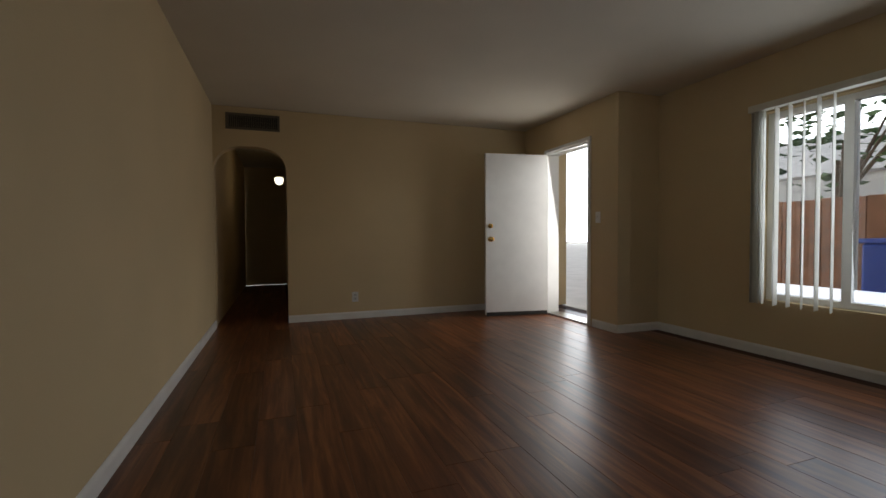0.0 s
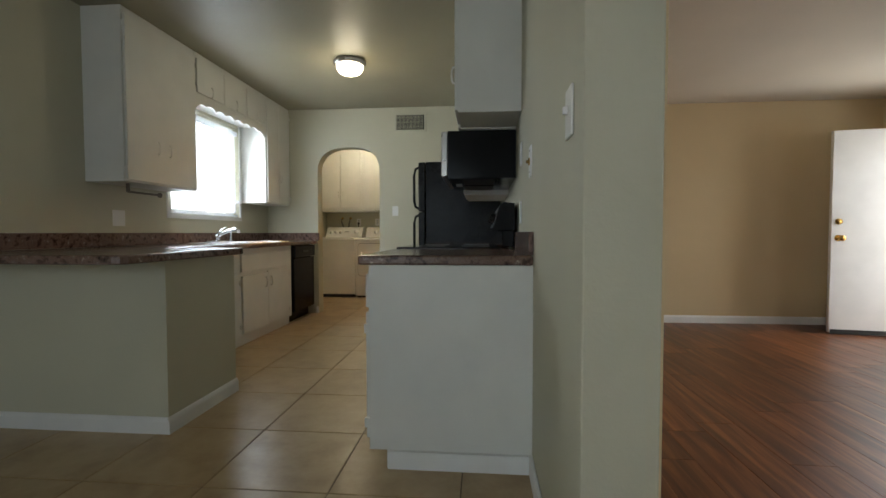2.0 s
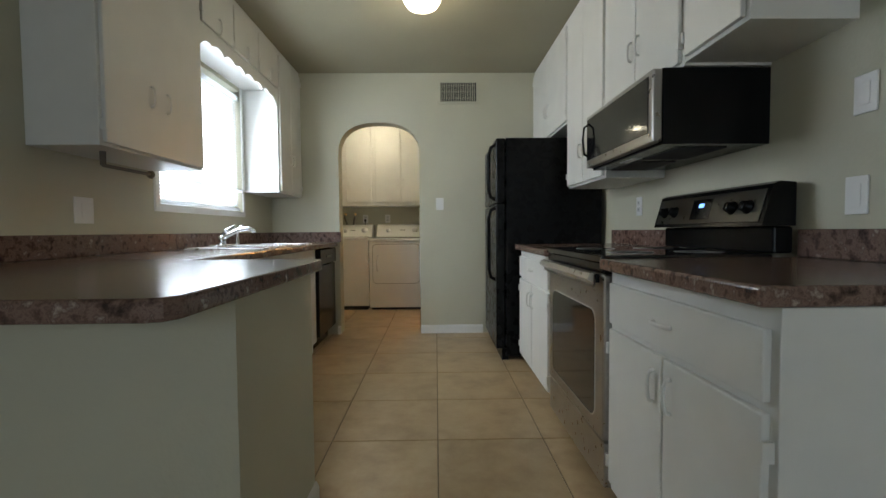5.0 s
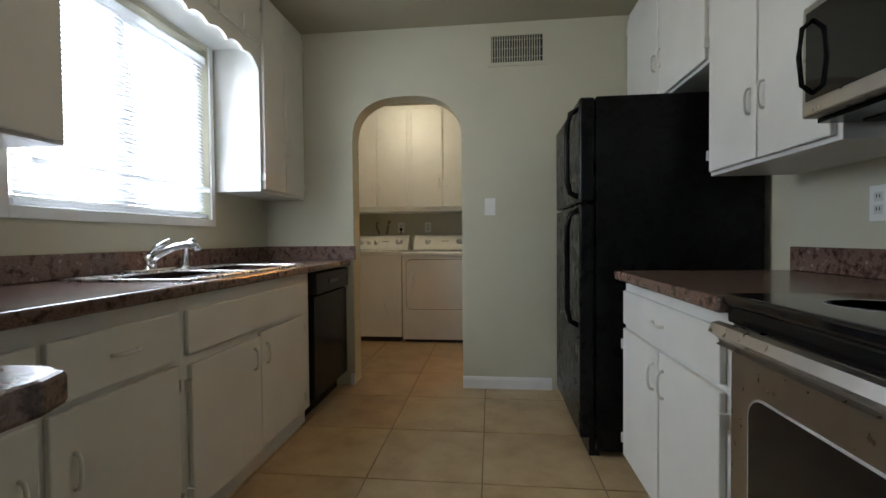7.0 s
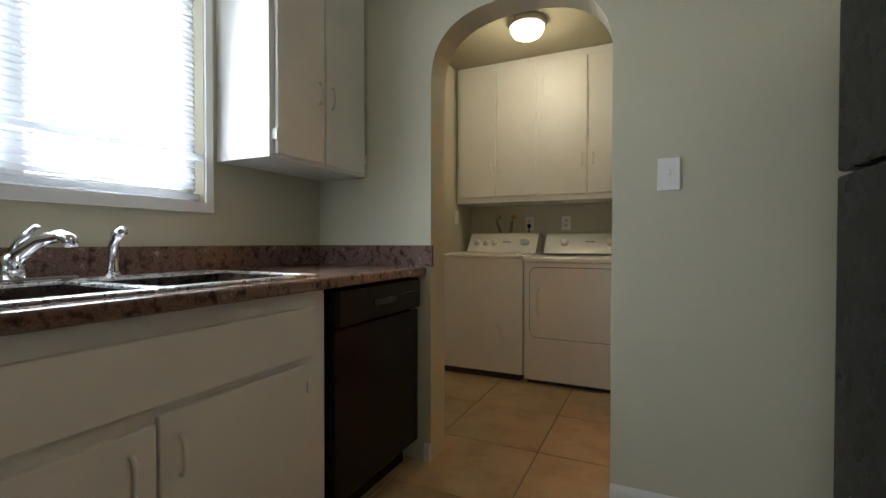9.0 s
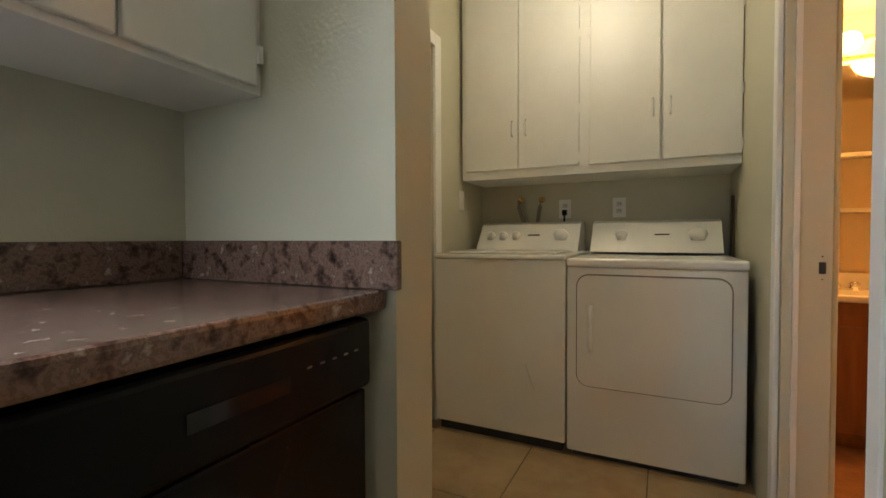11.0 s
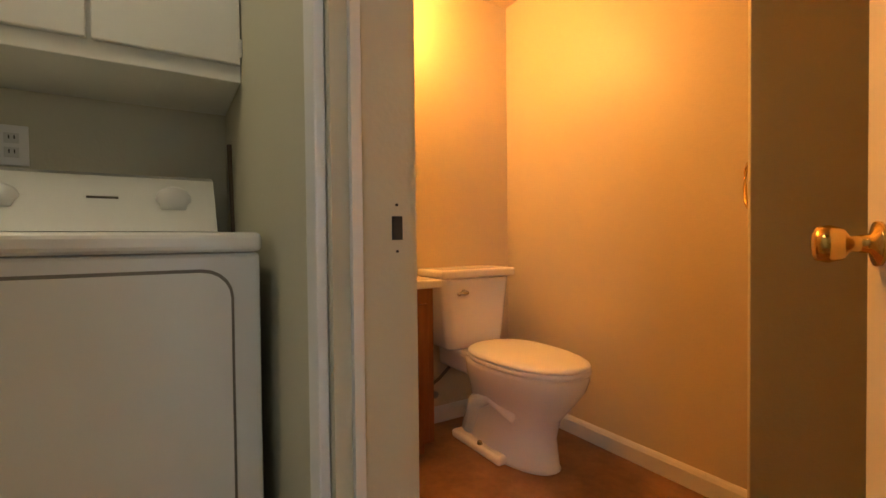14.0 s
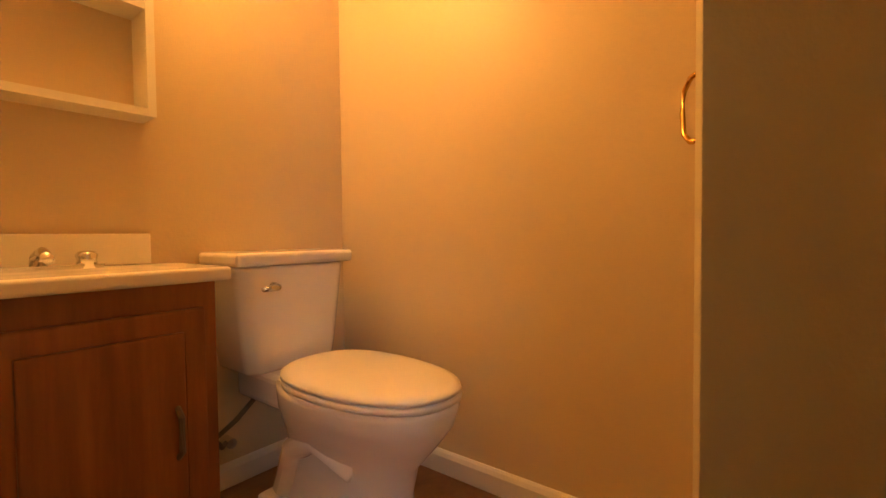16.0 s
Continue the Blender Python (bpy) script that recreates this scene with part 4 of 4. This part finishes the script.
for x, b in ((-2.78, 0.03), (-2.64, -0.02)):
    hs = thing("washer_hose", "grey rubber hose on a laundry wall valve", "hose")
    part("hose", tube([(x, 7.88, 1.245), (x, 7.86, 1.20), (x + b, 7.88, 1.10), (x + b * 2.5, 7.90, 1.02)], 0.013, 10), RUBBER, hs, smooth=True)
    part("valve", lathe([(0.02, 0), (0.02, -0.02), (0.011, -0.024), (0.011, -0.06)], x, 7.93, 1.25, 12, "y"), BRASS, hs)
lc = thing("wall_cabinet", "long cream laundry cabinet with four doors over the machines", "cabinet", "wall cabinets")
LCY, LB = 7.54, 1.35
part("body", box(KW + 0.02, LCY, LB, LX - 0.002, 7.929, H - 0.003, bevel=0.003), CAB, lc)
xs = [-3.01, -2.68, -2.345, -2.29, -1.945, -1.60]
for a, b, hx, hg, zb in ((-3.01, -2.685, -2.72, -3.014, 0.05), (-2.68, -2.345, -2.64, -2.34, 0.05), (-2.29, -1.95, -1.985, -2.295, 0.045), (-1.94, -1.605, -1.905, -1.60, 0.045)):
    d = part("door", box(a, LCY - 0.018, LB + zb, b, LCY - 0.0005, H - 0.06, bevel=0.004), CAB, lc)
    pull(d, hx, LCY - 0.018, 1.66 if a > -2.3 else 1.63, (0, -1, 0), True, 0.085)
    for z in (1.44, 1.70, 2.1):
        part("hinge", box(hg - 0.007, LCY - 0.022, z - 0.025, hg + 0.007, LCY - 0.0185, z + 0.025), CAB, d)
bs = thing("broom_handle", "dark wooden stick behind the dryer", "stick")
part("stick", tube([(-1.59, 7.60, 0.0), (-1.605, 7.80, 1.22)], 0.01, 8), BARK, bs)

# ---- bathroom ----
van = thing("vanity", "oak bathroom vanity with a white sink top", "vanity")
V0, V1, VY = -1.466, -0.875, 7.70
part("cabinet", box(V0, VY, 0.07, V1, BY - 0.001, 0.70), OAK, van)
part("toe_kick", box(V0, VY + 0.05, 0, V1 - 0.02, BY - 0.001, 0.069), OAK, van)
for a, b, hx in ((V0 + 0.015, -1.305, -1.34), (-1.295, V1 - 0.03, -0.975)):
    d = part("door", box(a, VY - 0.018, 0.09, b, VY - 0.0005, 0.64, bevel=0.006), OAK, van)
    part("panel", box(a + 0.05, VY - 0.024, 0.14, b - 0.05, VY - 0.0185, 0.59, bevel=0.005), OAK, d)
    part("handle", tube([(hx, VY - 0.018, 0.30), (hx, VY - 0.042, 0.32), (hx, VY - 0.042, 0.40), (hx, VY - 0.018, 0.42)], 0.007, 8), GRILLE, d, "dark metal pull")
part("sink_top", box(V0, VY - 0.03, 0.701, V1 + 0.03, BY - 0.001, 0.735, bevel=0.008, seg=3), PORCELAIN, van)
part("backsplash", box(V0, BY - 0.02, 0.736, V1 - 0.04, BY - 0.001, 0.82, bevel=0.004), PORCELAIN, van)
bt = thing("bathroom_faucet", "small chrome faucet with two handles on the vanity", "faucet")
part("spout", tube([(-1.16, 7.94, 0.735), (-1.16, 7.94, 0.765), (-1.16, 7.89, 0.778), (-1.16, 7.84, 0.762)], [0.018, 0.015, 0.012, 0.011], 10), CHROME, bt, smooth=True)
for x in (-1.25, -1.07):
    part("tap_handle", lathe([(0.024, 0), (0.02, 0.02), (0.024, 0.032), (0.016, 0.042)], x, 7.94, 0.735, 14), CHROME, bt, smooth=True)
part("base_plate", box(-1.28, 7.92, 0.7355, -1.04, 7.96, 0.745), CHROME, bt)

TX = -0.53
toi = thing("toilet", "white two-piece toilet with the lid closed", "toilet")
bm = bmesh.new()
rings = []
TK = TX - 0.022
for z, w, y0, y1 in ((0.40, 0.155, 7.96, 8.15), (0.46, 0.165, 7.955, 8.155), (0.72, 0.195, 7.945, 8.16)):
    rings.append([bm.verts.new(p) for p in ((TK - w, y1, z), (TK + w, y1, z), (TK + w, y0 + 0.03, z), (TK + w * 0.8, y0, z), (TK - w * 0.8, y0, z), (TK - w, y0 + 0.03, z))])
for q, w in zip(rings, rings[1:]):
    for j in range(6):
        bm.faces.new((q[j], q[(j + 1) % 6], w[(j + 1) % 6], w[j]))
bm.faces.new(rings[0]), bm.faces.new(rings[-1])
bmesh.ops.bevel(bm, geom=list(bm.edges), offset=0.012, segments=3, affect="EDGES", profile=0.5)
part("tank", bm, PORCELAIN, toi, smooth=True)
part("tank_lid", box(TK - 0.205, 7.93, 0.722, TK + 0.205, 8.165, 0.762, bevel=0.012, seg=3), PORCELAIN, toi)


def egg(z, w, yb, yf, bm, n=32):
    """Elongated ring: blunt at the back, round at the front."""
    out = []
    for j in range(n):
        a = 2 * math.pi * j / n
        c, s = math.cos(a), math.sin(a)
        yc = yb - (yb - yf) * 0.45
        y = yc + (yb - yc) * abs(s) ** 0.7 if s > 0 else yc + (yc - yf) * s
        out.append(bm.verts.new((TX + w * math.copysign(abs(c) ** 0.9, c), y, z)))
    return out


def loft(rows):
    bm = bmesh.new()
    rg = [egg(*r, bm) for r in rows]
    for q, w in zip(rg, rg[1:]):
        for j in range(32):
            bm.faces.new((q[j], q[(j + 1) % 32], w[(j + 1) % 32], w[j]))
    bm.faces.new(rg[0][::-1]), bm.faces.new(rg[-1])
    return bm


part("bowl", loft([(0.0, 0.125, 8.0, 7.50), (0.02, 0.12, 8.0, 7.51), (0.12, 0.108, 7.98, 7.52), (0.2, 0.114, 7.97, 7.50), (0.27, 0.145, 7.96, 7.44), (0.33, 0.172, 7.96, 7.395), (0.375, 0.18, 7.96, 7.38), (0.392, 0.178, 7.96, 7.385)]), PORCELAIN, toi, smooth=True)
part("rear_shelf", box(TX - 0.13, 7.88, 0.30, TX + 0.13, 8.14, 0.399, bevel=0.02, seg=3), PORCELAIN, toi)
part("trapway", tube([(TX - 0.09, 7.62, 0.20), (TX - 0.105, 7.75, 0.25), (TX - 0.105, 7.86, 0.20), (TX - 0.09, 7.93, 0.06)], [0.03, 0.034, 0.036, 0.04], 12), PORCELAIN, toi, smooth=True)
part("foot", box(TX - 0.15, 7.66, 0, TX + 0.15, 8.0, 0.04, bevel=0.015, seg=3), PORCELAIN, toi)
part("seat", loft([(0.393, 0.176, 7.93, 7.385), (0.398, 0.182, 7.93, 7.375), (0.41, 0.182, 7.93, 7.375), (0.413, 0.178, 7.93, 7.38)]), PLASTIC, toi, smooth=True)
part("lid", loft([(0.4135, 0.176, 7.935, 7.385), (0.418, 0.182, 7.935, 7.375), (0.428, 0.18, 7.935, 7.378), (0.435, 0.165, 7.925, 7.40), (0.438, 0.11, 7.88, 7.48)]), PLASTIC, toi, smooth=True)
toi.location = (-0.03, -0.168, 0)
part("flush_lever", tube([(TX - 0.11, 7.945, 0.66), (TX - 0.11, 7.92, 0.66), (TX - 0.16, 7.915, 0.657)], [0.014, 0.011, 0.007], 10), CHROME, toi, smooth=True)
part("bolt_cap", lathe([(0.012, 0), (0.01, 0.012), (0.004, 0.016)], TX - 0.135, 7.80, 0.04, 10), GRILLE, toi)
sup = thing("water_supply_hose", "dark supply hose and valve behind the toilet", "hose")
sup.location = (-0.10, -0.172, 0)
part("hose", tube([(-0.62, 8.15, 0.16), (-0.66, 8.10, 0.17), (-0.70, 8.06, 0.22), (-0.64, 8.05, 0.26), (-0.58, 8.06, 0.30), (-0.56, 8.06, 0.40)], 0.008, 8), GRILLE, sup, smooth=True)
part("valve", lathe([(0.016, 0), (0.016, -0.05)], -0.62, 8.169, 0.16, 12, "y"), CHROME, sup)
tp = thing("paper_holder", "small white holder on the vanity's side", "paper holder")
part("holder", box(V1 + 0.001, 7.86, 0.55, V1 + 0.05, 7.96, 0.61, bevel=0.008), PORCELAIN, tp)

M0, M1, MY = -1.47, -0.92, 7.90
med = thing("medicine_cabinet", "painted cabinet with a mirror door over an open shelf", "cabinet")
bm = bmesh.new()
addbox(bm, M1 - 0.02, MY, 1.125, M1, BY - 0.001, 1.87)
addbox(bm, M0, MY, 1.125, M0 + 0.02, BY - 0.001, 1.87)
addbox(bm, M0 + 0.021, MY, 1.125, M1 - 0.021, BY - 0.001, 1.145)
addbox(bm, M0 + 0.021, MY, 1.40, M1 - 0.021, BY - 0.001, 1.42)
addbox(bm, M0 + 0.021, MY, 1.85, M1 - 0.021, BY - 0.001, 1.87)
part("frame", bm, CAB, med)
part("mirror", box(M0 + 0.021, MY + 0.005, 1.421, M1 - 0.021, MY + 0.02, 1.849), mat("mirror", (0.9, 0.9, 0.9), 0.02, 1.0, var=0.0), med)
vl = thing("vanity_light", "brass bar light with warm globe bulbs over the mirror", "light")
part("bar", box(-1.40, BY - 0.05, 1.90, -0.86, BY - 0.001, 2.00, bevel=0.006), BRASS, vl)
for x in (-1.30, -1.13, -0.96):
    part("bulb", lathe([(0.018, 0), (0.02, -0.03), (0.045, -0.06), (0.05, -0.09), (0.035, -0.125), (0.008, -0.138)], x, BY - 0.051, 1.95, 18, "y"), BULBGLOW, vl, "glowing warm globe bulb", True)
lamp("vanity_bulb", "POINT", pose(-0.96, BY - 0.23, 1.93), 33, BULB, 0.13)
lin = thing("door_4", "linen closet door standing open, its dim olive light in the paint", "door", kind="structure")
# Olive wall paint on the leaf stands in for the dim light it gets.
part("leaf", box(0, 0, 0.02, 0.412, 0.02, 2.08, bevel=0.002), KWALL, lin)
part("handle", tube([(0.402, 0, 0.97), (0.402, -0.03, 0.972), (0.402, -0.05, 0.99), (0.402, -0.056, 1.03), (0.402, -0.05, 1.07), (0.402, -0.03, 1.088), (0.402, 0, 1.09)], 0.005, 8), BRASS, lin, "brass bow pull", True)
for z in (0.25, 1.0, 1.75):
    part("hinge", tube([(0.002, 0.01, z), (0.002, 0.01, z + 0.07)], 0.006, 8), BRASS, lin)
lin.matrix_world = pose(-0.235, 6.395, 0, 0, 0, 130)

# ---- yard ----
fence = thing("fence", "red-brown board fence across the sunny yard", "fence")
for i in range(60):
    part("board", box(9.0, -8 + i * 0.3, -0.16, 9.03, -8 + i * 0.3 + 0.285, 1.55 + random.uniform(-0.02, 0.02)), FENCE, fence)
hs = thing("house", "pale stucco neighbour house with a low grey roof", "house")
part("wall", box(15, -14, -0.16, 22, 14, 2.6), STUCCO, hs)
part("roof", prism([(14.4, 2.6), (22.6, 2.6), (18.5, 4.4)], -14.5, 14.5, "y"), ROOFING, hs)
bin_ = thing("rubbish_bin", "blue plastic wheeled bin by the fence", "bin")
part("body", box(8.2, 3.4, -0.1, 8.75, 3.95, 0.85, bevel=0.04), BLUE, bin_)
part("lid", box(8.17, 3.37, 0.851, 8.78, 3.98, 0.92, bevel=0.02), BLUE, bin_)
part("wheel", lathe([(0.1, 0), (0.1, 0.05)], 8.75, 3.42, -0.06, 16, "y"), BLACK, bin_)


def tree(x, y, h, seed):
    rd = random.Random(seed)
    t = thing("tree", "leafy yard tree behind the fence", "tree", "yard trees")
    bm = tube([(x, y, -0.16), (x + 0.1, y, h * 0.3), (x, y + 0.1, h * 0.6)], [0.16, 0.12, 0.06], 8)
    for i in range(6):
        a = rd.uniform(0, 6.28)
        tube([(x, y, h * 0.4), (x + 1.2 * math.cos(a), y + 1.2 * math.sin(a), h * rd.uniform(0.6, 0.9))], [0.06, 0.02], 6, bm)
    part("trunk", bm, BARK, t)
    bm = bmesh.new()
    for i in range(260):
        v = Vector((rd.gauss(0, 1), rd.gauss(0, 1), rd.gauss(0, 0.7))) * 0.85
        c = Vector((x, y, h * 0.78)) + v
        e = Matrix.Rotation(rd.uniform(0, 6.28), 3, "Z") @ Matrix.Rotation(rd.uniform(0, 3), 3, "X")
        s = rd.uniform(0.08, 0.2)
        bm.faces.new([bm.verts.new(c + e @ Vector(q) * s) for q in ((-1, 0, 0), (0, -0.5, 0.1), (1, 0, 0), (0, 0.5, 0.1))])
    part("crown", bm, LEAF, t)


sail = thing("patio_cover", "white cloth cover sloping over the patio", "cover")
bm = prism([(2.2, 1.55), (0.4, 1.0), (-1.5, 0.4), (-1.5, 0.36), (0.4, 0.85), (1.3, 0.95)], 7.6, 7.64, "x")
part("cloth", bm, ROOFING, sail)
for y, z in ((2.18, 1.5), (-1.45, 0.36)):
    part("post", tube([(7.62, y, -0.16), (7.62, y, z)], 0.03, 8), STEEL, sail)
tree(12, 1.0, 5.0, 1)
tree(12.5, 6.5, 4.4, 2)
step = thing("porch_slab", "pale concrete porch slab outside the entry", "porch")
part("slab", box(LE + 0.19, 3.9, -0.158, 6.2, 6.2, -0.03, bevel=0.01), CONCRETE, step)

# Glowing sheet added beyond the yard so the entry and window burn white.
tagged(finish("backdrop", box(50.5, -60, -0.15, 50.8, 70, 22), glow("sky_glow_sheet", (0.95, 0.98, 1.0), 9.0)), "glowing sheet added as bright distance beyond the yard", "backdrop", kind="structure")
# Glowing sheet added outside: whites out the sink window and lights the kitchen.
bd = tagged(finish("backdrop", box(-5.2, -8, -0.15, -5.15, 30, 6), glow("daylight_glow_sheet", (0.88, 0.95, 1.0), 15.0)), "glowing sheet standing in for yard glare", "backdrop", kind="structure")

# ---- floor pieces ----
T = 0.508
proto = None
for i in range(-1, 7):
    for j in range(-9, 12):
        x0, y0 = -1.475 - T * 4 + T * i + 0.003, 2.525 + T * j + 0.003
        a, b = max(x0, KW - 0.05), min(x0 + T - 0.006, -0.03)
        c, d = max(y0, S), min(y0 + T - 0.006, 8.28)
        if b - a < 0.02 or d - c < 0.02:
            continue
        full = b - a > T - 0.008 and d - c > T - 0.008
        if full and proto:
            o = new("tile", proto)
        else:
            bm = box(a - x0, c - y0, -0.008, b - x0, d - y0, 0.0, bevel=0.0012, seg=1) if not full else box(0, 0, -0.008, T - 0.006, T - 0.006, 0.0, bevel=0.0012, seg=1)
            o = finish("tile", bm, TILE)
            if full:
                proto = o.data
        o.parent = floor_tile
        o.matrix_basis = pose(x0, y0, random.uniform(-0.0004, 0.0004))
PW, PL = 0.193, 1.22
rd = random.Random(4)
for i in range(22):
    y = S - rd.uniform(0, PL)
    x0 = -0.028 + i * PW
    lim = LN if x0 > 0.7 else 9.95
    while y < lim:
        c, d = max(y, S), min(y + PL, lim)
        if d - c > 0.03:
            o = finish("plank", box(0, 0, -0.007, min(PW, LE2 + 0.05 - x0) - 0.0012, d - c - 0.0012, 0.0, bevel=0.001, seg=1), WOOD)
            o.parent = floor_wood
            o.matrix_basis = pose(x0, c, 0)
        y += PL
